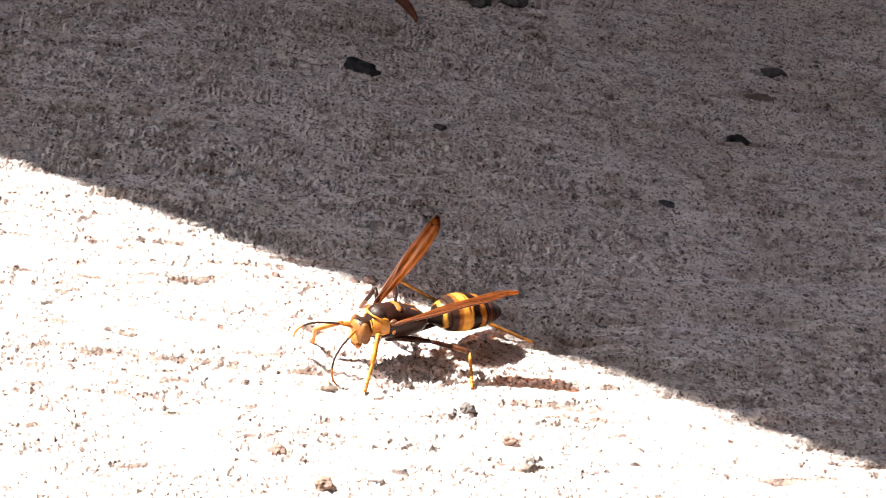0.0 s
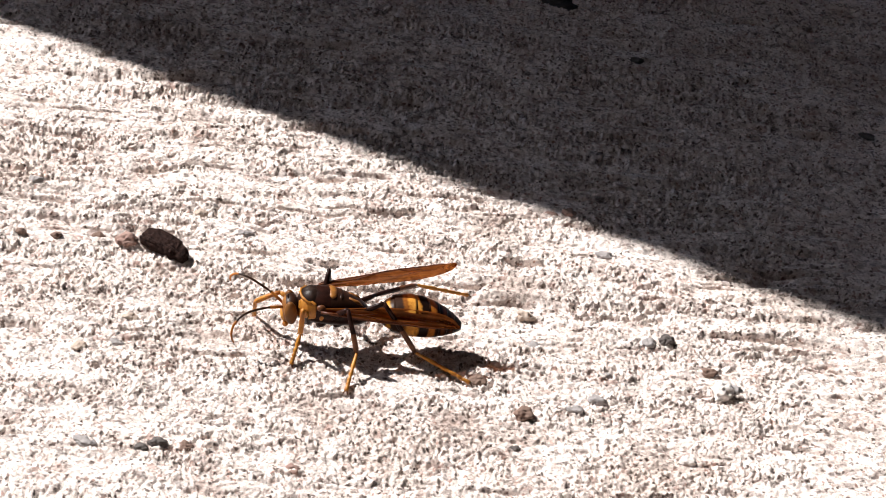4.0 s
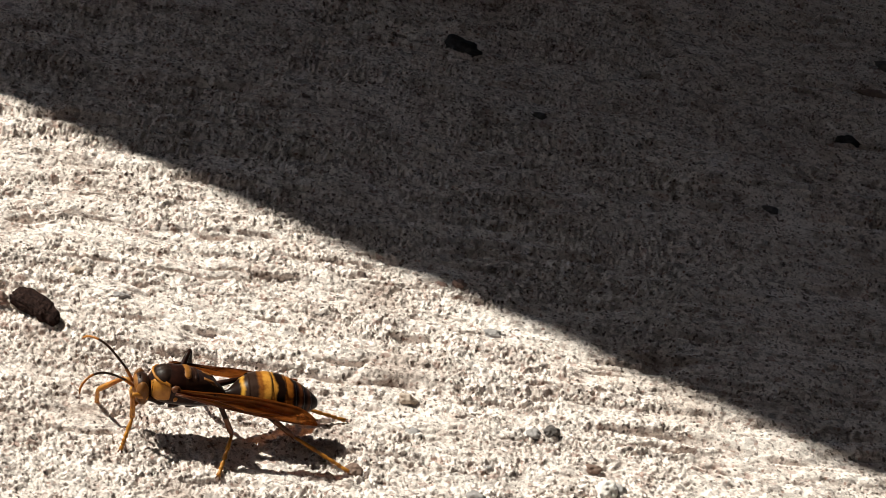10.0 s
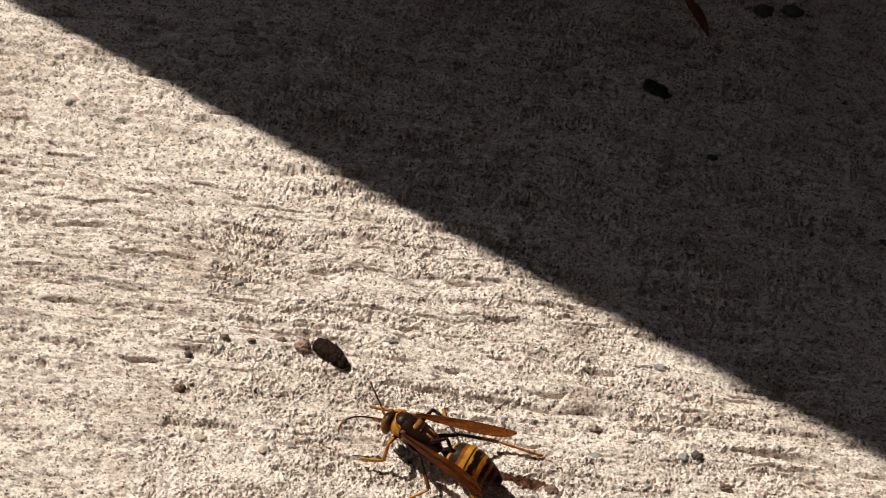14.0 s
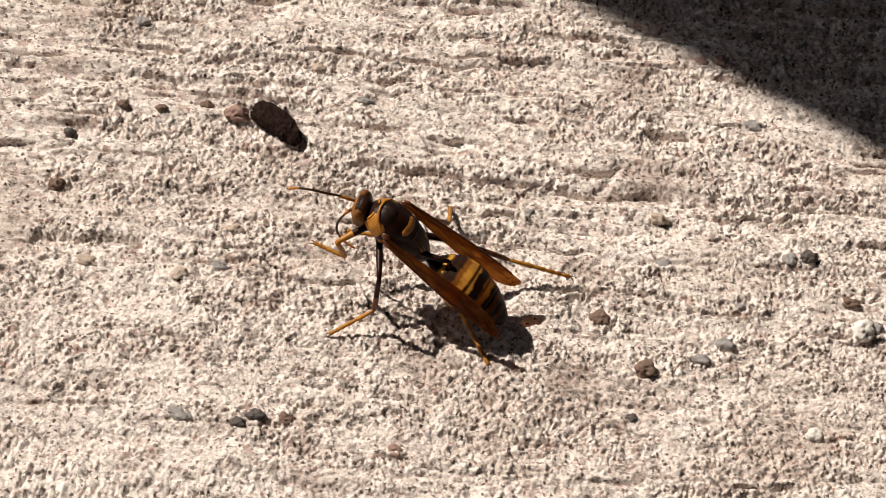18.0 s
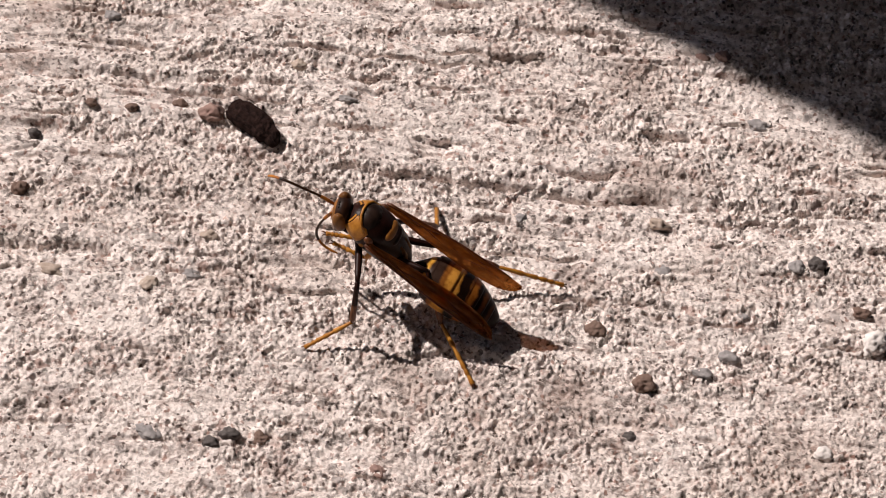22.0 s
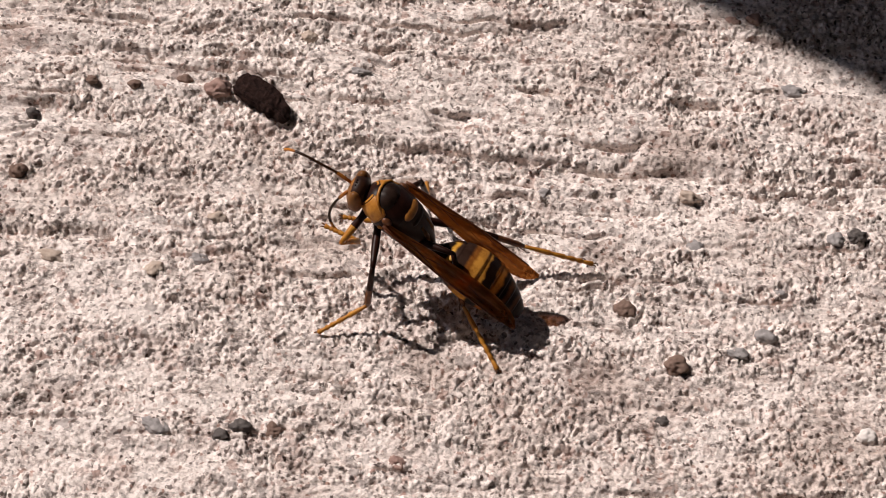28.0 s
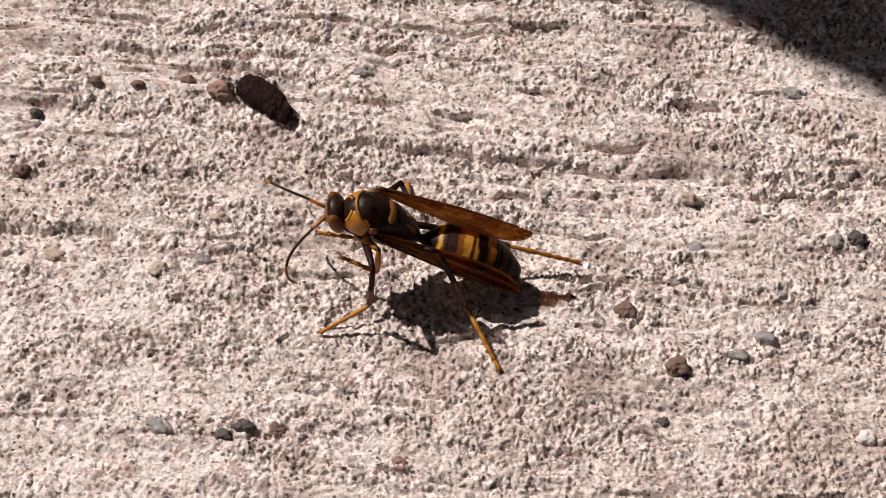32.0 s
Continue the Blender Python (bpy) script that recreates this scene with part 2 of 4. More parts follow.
def membrane():
    """Smoky amber film: brown and dense along the folded edge, clearer in patches and at the tip."""
    m, tree, b = shader("amber_wing_membrane")
    grain = step_of(tree, noise_of(tree, 330, 4, 0.6, (0.4, 2.2, 1)), 0.2, 0.8)
    tree.links.new(mixed(tree, (0.058, 0.017, 0.0065), (0.221, 0.085, 0.0195), grain), b.inputs["Base Color"])
    b.inputs["Roughness"].default_value = 0.35
    out = tree.nodes["Material Output"]
    thin, clear, m1, m2 = (tree.nodes.new("ShaderNode" + k) for k in ("BsdfTranslucent", "BsdfTransparent", "MixShader", "MixShader"))
    tree.links.new(mixed(tree, (0.390, 0.124, 0.0234), (0.858, 0.416, 0.0910), grain), thin.inputs["Color"])
    tree.links.new(mixed(tree, (0.46, 0.24, 0.11), (0.66, 0.44, 0.22), grain), clear.inputs["Color"])
    m1.inputs[0].default_value = 0.58
    co, sep, span, share = (tree.nodes.new("ShaderNode" + k) for k in ("TexCoord", "SeparateXYZ", "MapRange", "Math"))
    tree.links.new(co.outputs["Object"], sep.inputs[0])
    tree.links.new(sep.outputs["X"], span.inputs["Value"])
    for k, v in (("From Min", -0.0155), ("From Max", -0.004), ("To Min", 0.70), ("To Max", 0.42)):
        span.inputs[k].default_value = v
    share.operation = "MULTIPLY"
    tree.links.new(span.outputs["Result"], share.inputs[0])
    tree.links.new(step_of(tree, noise_of(tree, 500, 3, 0.6, (1, 2, 1)), 0.1, 0.5), share.inputs[1])
    tree.links.new(share.outputs[0], m2.inputs[0])
    tree.links.new(b.outputs[0], m1.inputs[1])
    tree.links.new(thin.outputs[0], m1.inputs[2])
    tree.links.new(m1.outputs[0], m2.inputs[1])
    tree.links.new(clear.outputs[0], m2.inputs[2])
    tree.links.new(m2.outputs[0], out.inputs["Surface"])
    return m


MEMBRANE = membrane()
VEIN = plain("wing_vein", (0.05, 0.014, 0.006), (0.12, 0.036, 0.011), 700, 0.4, 0.00001)
MM = 0.001


# ---------------------------------------------------------------- mesh helpers
def part(name, bm, material, parent, label=""):
    """Links a bmesh as one mesh object under a thing or a part; material: one, or a list by face index."""
    me = bpy.data.meshes.new(name)
    for f in bm.faces:
        f.smooth = True
    bm.to_mesh(me)
    bm.free()
    for m in material if isinstance(material, (list, tuple)) else [material]:
        me.materials.append(m)
    ob = new(name, me)
    ob.parent = parent
    return tagged(ob, label) if label else ob


def rings(bm, sections, sides=20, slots=None, close=True, power=1.0):
    """A skin over elliptic rings (x, y, z, half width, half height) in millimetres, across x."""
    rows = []
    for x, y, z, ry, rz in sections:
        row = []
        for k in range(sides):
            a = 2 * math.pi * k / sides
            c, s = math.cos(a), math.sin(a)
            row.append(bm.verts.new(((x) * MM, (y + ry * math.copysign(abs(c) ** power, c)) * MM, (z + rz * math.copysign(abs(s) ** power, s)) * MM)))
        rows.append(row)
    for i in range(len(rows) - 1):
        for k in range(sides):
            f = bm.faces.new((rows[i][k], rows[i][(k + 1) % sides], rows[i + 1][(k + 1) % sides], rows[i + 1][k]))
            if slots:
                f.material_index = slots(i, (k + 0.5) / sides)
    if close:
        for row, flip in ((rows[0], True), (rows[-1], False)):
            f = bm.faces.new(row[::-1] if flip else row)
            if slots:
                f.material_index = slots(0 if flip else len(rows) - 2, 0.25)
    bmesh.ops.recalc_face_normals(bm, faces=bm.faces)
    return bm


def tube(bm, points, radii, sides=10, slots=None):
    """A round tube along points (millimetres)."""
    pts = [Vector(p) for p in points]
    rows = []
    for i, p in enumerate(pts):
        way = (pts[min(i + 1, len(pts) - 1)] - pts[max(i - 1, 0)]).normalized()
        side = way.cross(Vector((0.3, 0.2, 1))).normalized()
        up = side.cross(way)
        rows.append([bm.verts.new((p + (side * math.cos(2 * math.pi * k / sides) + up * math.sin(2 * math.pi * k / sides)) * radii[i]) * MM) for k in range(sides)])
    for i in range(len(rows) - 1):
        for k in range(sides):
            f = bm.faces.new((rows[i][k], rows[i][(k + 1) % sides], rows[i + 1][(k + 1) % sides], rows[i + 1][k]))
            if slots:
                f.material_index = slots(i)
    a, b = bm.faces.new(rows[0][::-1]), bm.faces.new(rows[-1])
    if slots:
        a.material_index, b.material_index = slots(0), slots(len(rows) - 2)
    bmesh.ops.recalc_face_normals(bm, faces=bm.faces)
    return bm


def blob(bm, centre, radii, subdiv=3):
    r = bmesh.ops.create_icosphere(bm, subdivisions=subdiv, radius=1.0)
    for v in r["verts"]:
        v.co = Vector((centre[0] + v.co.x * radii[0], centre[1] + v.co.y * radii[1], centre[2] + v.co.z * radii[2])) * MM
    return r["verts"]


# ---------------------------------------------------------------- ground
def value_noise(x, y, seed):
    rng = np.random.RandomState(seed)
    table = rng.rand(256, 256)
    xi, yi = np.floor(x).astype(int), np.floor(y).astype(int)
    fx, fy = x - xi, y - yi
    fx, fy = fx * fx * (3 - 2 * fx), fy * fy * (3 - 2 * fy)
    g = lambda a, b: table[a % 256, b % 256]
    return (g(xi, yi) * (1 - fx) + g(xi + 1, yi) * fx) * (1 - fy) + (g(xi, yi + 1) * (1 - fx) + g(xi + 1, yi + 1) * fx) * fy


def grains(u, v, size, seed):
    """Rounded sand grains: height 0 to 1 over cells of the given size."""
    rng = np.random.RandomState(seed)
    jx, jy, hh, rr = rng.rand(128, 128), rng.rand(128, 128), rng.rand(128, 128), rng.rand(128, 128)
    a, b = u / size, v / size
    ia, ib = np.floor(a).astype(int), np.floor(b).astype(int)
    top = np.zeros_like(u)
    for da in (-1, 0, 1):
        for db in (-1, 0, 1):
            ka, kb = (ia + da) % 128, (ib + db) % 128
            d2 = (a - ia - da - jx[ka, kb]) ** 2 + (b - ib - db - jy[ka, kb]) ** 2
            r = 0.35 + 0.4 * rr[ka, kb]
            top = np.maximum(top, np.sqrt(np.clip(1 - d2 / r**2, 0, 1)) * hh[ka, kb])
    return top


GROOVES = [((-1.3, 46.0), (11.4, 47.1), 0.9), ((-39.3, 28.2), (-25.3, 31.4), 0.5), ((-19.4, 34.6), (-15.7, 33.6), 0.6), ((-49.1, 3.3), (-38.0, 5.3), 0.7), ((-78.4, 8.7), (-66.1, 9.6), 0.7), ((7.0, 44.5), (20.0, 46.8), 0.6)]


def chips(u, v, size, seed):
    """Angular sand grains: flat tilted tops with steep broken sides, height 0 to 1 over cells of the given size."""
    rng = np.random.RandomState(seed)
    jx, jy, hh, rr, th, tx, ty = (rng.rand(128, 128) for _ in range(7))
    a, b = u / size, v / size
    ia, ib = np.floor(a).astype(int), np.floor(b).astype(int)
    top = np.zeros_like(u)
    for da in (-1, 0, 1):
        for db in (-1, 0, 1):
            ka, kb = (ia + da) % 128, (ib + db) % 128
            p, q = a - ia - da - jx[ka, kb], b - ib - db - jy[ka, kb]
            c, n = np.cos(3.2 * th[ka, kb]), np.sin(3.2 * th[ka, kb])
            r = 0.32 + 0.38 * rr[ka, kb]
            e, f = np.abs(p * c + q * n) / r, np.abs(q * c - p * n) / (r * (0.6 + 0.4 * tx[ka, kb]))
            d = np.maximum(np.maximum(e, f), 0.72 * (e + f))
            lean = 1 + 1.1 * ((tx[ka, kb] - 0.5) * p + (ty[ka, kb] - 0.5) * q) / r
            top = np.maximum(top, np.clip((1 - d) * 2.6, 0, 1) * (0.15 + 0.85 * hh[ka, kb]) * lean)
    return top


def relief(x, y):
    """Height of the concrete at x, y in metres: broom lines, pits and angular grit."""
    u, v = x * 1000, y * 1000
    w = v - 0.12 * u + 2.4 * (value_noise(u / 22, v / 22, 1) - 0.5)
    u = u + 1.2 * (value_noise(x * 300, y * 420, 14) - 0.5) + 0.35 * (value_noise(x * 1100, y * 1100, 15) - 0.5)
    w = w + 0.9 * (value_noise(x * 330, y * 410, 16) - 0.5) + 0.35 * (value_noise(x * 1050, y * 1150, 17) - 0.5)
    ease = lambda k: np.clip(k, 0, 1) ** 2 * (3 - 2 * np.clip(k, 0, 1))
    broom = 0.50 + 0.60 * ease((v - 6 + 16 * (value_noise(u / 26, v / 12, 18) - 0.5)) / 16)
    crumbly = 0.34 + 0.80 * ease((0.6 * value_noise(u / 9, w / 3.2, 50) + 0.4 * value_noise(u / 3.5, w / 1.6, 51) - 0.36) / 0.3)
    h = 0.5 * (value_noise(u / 14, w / 14, 2) - 0.5) + 0.35 * (value_noise(u / 4.5, w / 3.2, 19) - 0.5)
    h += broom * (0.6 * (value_noise(u / 34, w / 2.3, 5) - 0.5) + 0.8 * (value_noise(u / 15, w / 1.4, 3) - 0.5) + 0.4 * (value_noise(u / 6, w / 0.62, 4) - 0.5))
    for k, (size, deep) in enumerate(((2.2, 0.10), (1.2, 0.14), (0.7, 0.19), (0.42, 0.24))):
        c, q = math.cos(0.9 * (k - 2)), math.sin(0.9 * (k - 2))
        a, b = (u * c - w * q) / size, (u * q + w * c) / (size * 0.7)
        h += crumbly * deep * (value_noise(a, b, 30 + k) + value_noise(a * 1.9 + 9.5, b * 1.9 + 4.5, 40 + k) * 0.5 - 0.75) * 1.5
    h += crumbly * (0.20 * chips(u, w * 1.1, 1.5, 20) + 0.22 * chips(u, w * 1.15, 0.85, 21) + 0.20 * chips(u, w * 1.15, 0.50, 22) + 0.36 * chips(u, w * 1.15, 0.31, 23))
    h = np.where(h > 0.25, 0.25 + (h - 0.25) * 0.6, h)
    for k, (lu, lw, thin, deep) in enumerate(((16.0, 2.4, 0.022, 0.38), (7.0, 1.3, 0.03, 0.28))):
        c = np.abs(value_noise(u / lu, w / lw, 60 + k) - 0.5)
        h -= broom * deep * np.exp(-((c / thin) ** 2)) * ease((value_noise(u / 8, w / 2.2, 64 + k) - 0.42) / 0.3)
    pocked = ease((value_noise(u / 6, w / 2.2, 70) - 0.5) / 0.3)
    for k, (size, deep) in enumerate(((2.0, 0.32), (1.1, 0.32), (0.65, 0.22))):
        h -= pocked * deep * np.clip(grains(u, w * 1.35, size, 71 + k) - 0.35, 0, 1)
    h -= 0.9 * np.clip(value_noise(u / 8, w / 0.7, 8) - 0.74, 0, 1) * 5 * broom
    for (x0, y0), (x1, y1), deep in GROOVES:
        f = np.clip((x * 1000 - x0) / (x1 - x0), 0, 1)
        d = np.hypot(x * 1000 - (x0 + (x1 - x0) * f), v - (y0 + (y1 - y0) * f) - 0.9 * (value_noise(x * 600, y * 600, 13) - 0.5))
        h -= deep * np.exp(-(d / 0.5) ** 2)
    return (h - 0.25) * MM


def stretch(lo, hi, a, b, fine, mid, far=60.0):
    inner = np.concatenate([np.arange(lo, a, mid), np.arange(a, b, fine), np.arange(b, hi, mid)])
    out = np.geomspace(0.004, far, 26)
    return np.concatenate([lo - out[::-1], inner, hi + out])


def build_ground():
    xs = stretch(-0.105, 0.120, -0.050, 0.050, 0.00014, 0.00036)
    ys = stretch(-0.070, 0.175, -0.022, 0.058, 0.00014, 0.00036)
    gx, gy = np.meshgrid(xs, ys)
    gz = relief(gx, gy)
    far = (np.abs(gx) > 0.13) | (gy > 0.19) | (gy < -0.08)
    gz[far] = -0.0003
    nx, ny = len(xs), len(ys)
    me = bpy.data.meshes.new("ground")
    me.vertices.add(nx * ny)
    me.vertices.foreach_set("co", np.stack([gx, gy, gz], -1).astype(np.float32).ravel())
    i = (np.arange(ny - 1)[:, None] * nx + np.arange(nx - 1)).ravel()
    quads = np.stack([i, i + 1, i + nx + 1, i + nx], -1).astype(np.int32)
    me.loops.add(quads.size)
    me.loops.foreach_set("vertex_index", quads.ravel())
    me.polygons.add(len(quads))
    me.polygons.foreach_set("loop_start", np.arange(0, quads.size, 4, dtype=np.int32))
    me.polygons.foreach_set("use_smooth", np.ones(len(quads), bool))
    me.update(calc_edges=True)
    me.materials.append(CONCRETE)
    return tagged(new("ground", me), "rough weathered concrete slab with sandy grit, half in sun", "ground", kind="structure")


build_ground()


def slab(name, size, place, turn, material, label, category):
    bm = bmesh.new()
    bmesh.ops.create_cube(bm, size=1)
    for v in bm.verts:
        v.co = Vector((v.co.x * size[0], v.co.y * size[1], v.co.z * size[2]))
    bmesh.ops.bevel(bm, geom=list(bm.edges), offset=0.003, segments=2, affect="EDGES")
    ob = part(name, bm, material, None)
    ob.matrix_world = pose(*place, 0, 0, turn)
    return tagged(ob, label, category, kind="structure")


# unseen wall added across the light; its upright near edge throws the shade line over the slab
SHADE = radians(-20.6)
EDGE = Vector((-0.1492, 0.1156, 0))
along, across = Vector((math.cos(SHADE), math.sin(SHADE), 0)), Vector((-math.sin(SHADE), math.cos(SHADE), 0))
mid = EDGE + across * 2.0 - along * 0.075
slab("wall_north", (0.15, 4.0, 2.5), (mid.x, mid.y, 1.248), math.degrees(SHADE) - 3, SHADE_WALL_GREY, "unseen grey wall added to throw the shade line", "wall")
# unseen dark slabs added overhead, south and east to cut the sky's fill
slab("ceiling", (3.7, 6.4, 0.12), (0.42, 0.35, 2.56), math.degrees(SHADE) - 3, SKY_BLOCK_DARK, "unseen dark slab added overhead to block sky light", "ceiling")
slab("wall_south", (5.0, 0.15, 2.5), (-0.1, -1.7, 1.248), math.degrees(SHADE) - 3, SKY_BLOCK_DARK, "unseen dark wall added behind the camera to block sky light", "wall")
slab("wall_east", (0.15, 6.0, 2.5), (2.1, -0.25, 1.248), math.degrees(SHADE) - 3, SKY_BLOCK_DARK, "unseen dark wall added on the east to block sky light", "wall")


# ---------------------------------------------------------------- stones and litter
def ground_z(x, y):
    return float(relief(np.array([x]), np.array([y]))[0])


def stone(name, at, size, turn, material, label, seed, rough=0.42, sink=0.25, flat=1.0, tilt=0):
    bm = bmesh.new()
    bmesh.ops.create_icosphere(bm, subdivisions=4, radius=1.0)
    off = Vector((seed * 7.1, seed * 3.3, seed * 1.7))
    for v in bm.verts:
        d = v.co.normalized()
        k = 1 + rough * noise.noise(d * 1.1 + off) + 0.6 * rough * noise.noise(d * 2.6 + off) + 0.25 * rough * noise.noise(d * 7 + off)
        v.co = Vector((d.x * size[0], d.y * size[1], d.z * size[2])) * k * 0.5 * MM
    ob = part(name, bm, material, None)
    z = ground_z(at[0] * MM, at[1] * MM) + size[2] * MM * (0.5 - sink)
    ob.matrix_world = pose(at[0] * MM, at[1] * MM, z, tilt, 0, turn)
    return tagged(ob, label, "stone")


def bark_chip():
    """A broken slab of bark: blunt ends, a split along its length, a raised rib."""
    bm = bmesh.new()
    rings(bm, [(-3.9, 0.5, 0.3, 0.5, 0.4), (-3.6, 0.3, 0.4, 1.15, 0.8), (-2.0, 0.25, 0.5, 1.55, 1.0), (0.4, 0.15, 0.5, 1.6, 1.0), (1.9, 0.0, 0.4, 1.45, 0.95), (2.4, -0.1, 0.3, 1.2, 0.8), (3.6, -0.35, 0.2, 0.95, 0.7), (4.0, -0.5, 0.1, 0.4, 0.45)], 12, power=0.45)
    bmesh.ops.subdivide_edges(bm, edges=list(bm.edges), cuts=3, use_grid_fill=True)
    for v in bm.verts:
        p = v.co / MM
        split = -0.30 * math.exp(-(((p.y + 0.55 + 0.12 * math.sin(p.x * 2.1)) / 0.16) ** 2)) if p.z > 0.5 else 0
        v.co += v.normal * (split + 0.22 * noise.noise(Vector((p.x * 0.6, p.y * 2.6, p.z * 2.6))) + 0.16 * noise.noise(p * 2.7)) * MM
    ob = part("bark_chip", bm, BARK, None)
    for f in ob.data.polygons:
        f.use_smooth = False
    ob.matrix_world = pose(-0.0271, 0.0243, ground_z(-0.0271, 0.0243) + 0.0006, 6, 0, -24) @ Matrix.Diagonal((0.84, 0.92, 0.85, 1))
    return tagged(ob, "dark brown weathered bark chip lying on concrete", "bark chip")


bark_chip()


def stones():
    pink, brown, grey, dark, tan, white = PINK_STONE, BROWN_STONE, GREY_STONE, DARK_STONE, TAN_STONE, WHITE_STONE
    rows = [
        (-31.7, 24.9, 3.1, 2.4, 2.2, 10, pink, "smooth pink pebble lying beside the bark chip"),
        (-24.1, 34.4, 1.8, 1.6, 1.4, 0, tan, "small round tan pebble on rough concrete"),
        (-48.8, 10.8, 2.0, 1.8, 1.7, 0, brown, "small reddish brown pebble on rough concrete"),
        (-43.1, 1.3, 3.0, 1.6, 1.2, -5, tan, "oval tan pebble set in the concrete"),
        (-29.6, 4.2, 2.4, 1.5, 1.0, 0, grey, "flat bluish grey stone set in the concrete"),
        (-33.4, 1.9, 2.0, 1.6, 0.9, 30, tan, "cream stone set in the concrete"),
        (-28.7, 9.3, 1.9, 1.3, 1.0, 0, tan, "small tan stone set in the concrete"),
        (16.8, 22.2, 2.4, 1.6, 1.5, -10, tan, "rounded tan pebble on rough concrete"),
        (17.8, 16.1, 2.8, 2.2, 1.8, 20, grey, "round grey pebble set in the concrete"),
        (26.3, 38.3, 2.6, 1.5, 1.3, 0, grey, "grey stone set in the concrete"),
        (19.5, 46.7, 1.8, 1.5, 1.4, 0, pink, "small pink pebble at the shade line"),
        (21.6, 47.2, 1.8, 1.6, 1.4, 0, pink, "small dusky pink pebble at the shade line"),
        (31.7, 19.8, 2.0, 1.7, 1.4, 0, grey, "grey stone beside a darker one"),
        (33.7, 20.3, 1.9, 1.8, 1.5, 0, dark, "dark grey stone beside a lighter one"),
        (11.6, 6.9, 2.2, 2.0, 1.5, 0, brown, "brown pebble set in the concrete"),
        (17.1, 1.2, 2.4, 2.1, 1.7, 15, brown, "dark brown pebble in a stained patch"),
        (22.9, 4.1, 2.2, 1.4, 0.9, 0, grey, "flat blue grey stone set in the concrete"),
        (25.5, 6.8, 2.6, 1.8, 1.5, 0, grey, "grey pebble set in the concrete"),
        (-29.8, -15.3, 3.0, 2.0, 1.0, -15, grey, "flat slate grey stone set in the concrete"),
        (-22.0, -13.9, 2.2, 1.5, 1.4, 0, dark, "nearly black pebble on rough concrete"),
        (-23.6, -15.3, 1.9, 1.6, 1.1, 0, dark, "dark grey stone beside a black pebble"),
        (-19.0, -13.6, 1.7, 1.6, 1.3, 0, brown, "small brown pebble set in the concrete"),
        (2.3, 19.5, 1.6, 1.7, 1.2, 0, grey, "small pale blue grey stone in the concrete"),
        (-18.1, 30.4, 2.4, 0.9, 0.8, 0, grey, "thin blue grey sliver of stone"),
        (-44.9, 35.9, 2.0, 1.5, 1.2, 0, grey, "grey pebble set in the concrete"),
        (-49.0, 17.9, 1.5, 1.4, 1.2, 0, dark, "small dark pebble on rough concrete"),
        (-40.0, 23.6, 1.5, 1.1, 0.9, 0, brown, "small brown stone beside a groove"),
        (-44.2, 23.1, 1.4, 1.1, 0.9, 0, brown, "small brown stone on rough concrete"),
        (-35.3, 25.8, 1.8, 1.3, 1.1, 0, brown, "small dusky stone beside the pink pebble"),
        (-7.2, -14.7, 1.9, 1.6, 1.2, 0, pink, "small orange pink pebble set in the concrete"),
        (16.3, -5.2, 1.5, 1.4, 1.1, 0, dark, "small dark pebble set in the concrete"),
        (35.8, -3.0, 2.2, 1.8, 1.2, 0, white, "white stone with a dark chip beside it"),
        (40.3, 11.8, 3.4, 2.6, 2.6, 60, white, "bright white flake lying on concrete"),
        (41.9, 12.8, 1.6, 1.6, 1.4, 0, grey, "small grey stone against the white flake"),
        (38.7, 15.4, 2.0, 1.5, 1.1, 0, brown, "brown rough stone near the white flake"),
        (26.6, 12.3, 2.0, 1.6, 1.3, 0, grey, "grey stone set in the concrete"),
        (19.5, 109.0, 6.4, 4.2, 3.0, -20, BLACK_DIRT, "black lump of dirt lying in the shade"),
        (76.5, 105.0, 3.8, 2.5, 1.8, 0, BLACK_DIRT, "dark pebble lying in the shade"),
        (85.1, 132.0, 5.0, 3.0, 1.6, 0, dark, "dark brown stone lying in the shade"),
        (82.0, 121.8, 6.0, 3.0, 0.9, 5, brown, "rusty tan stone lying in the shade"),
        (30.9, 93.5, 2.2, 1.5, 0.8, 0, dark, "small dark stone in the shade"),
        (37.7, 139.7, 4.5, 3.4, 2.4, 0, dark, "dark stone far back in the shade"),
        (43.3, 141.9, 5.0, 3.6, 2.6, 0, dark, "dark stone far back in the shade"),
        (63.5, 81.5, 2.6, 1.8, 0.8, 0, dark, "dark flat stone in the shade"),
    ]
    for n, (x, y, a, b, c, turn, material, label) in enumerate(rows):
        ob = stone("pebble", (x, y), (a * 0.86, b * 0.86, c * 0.86), turn, material, label, n + 1, sink=0.70 if "set in" in label else 0.38)
        tagged(ob, group="pebbles on the concrete")


stones()


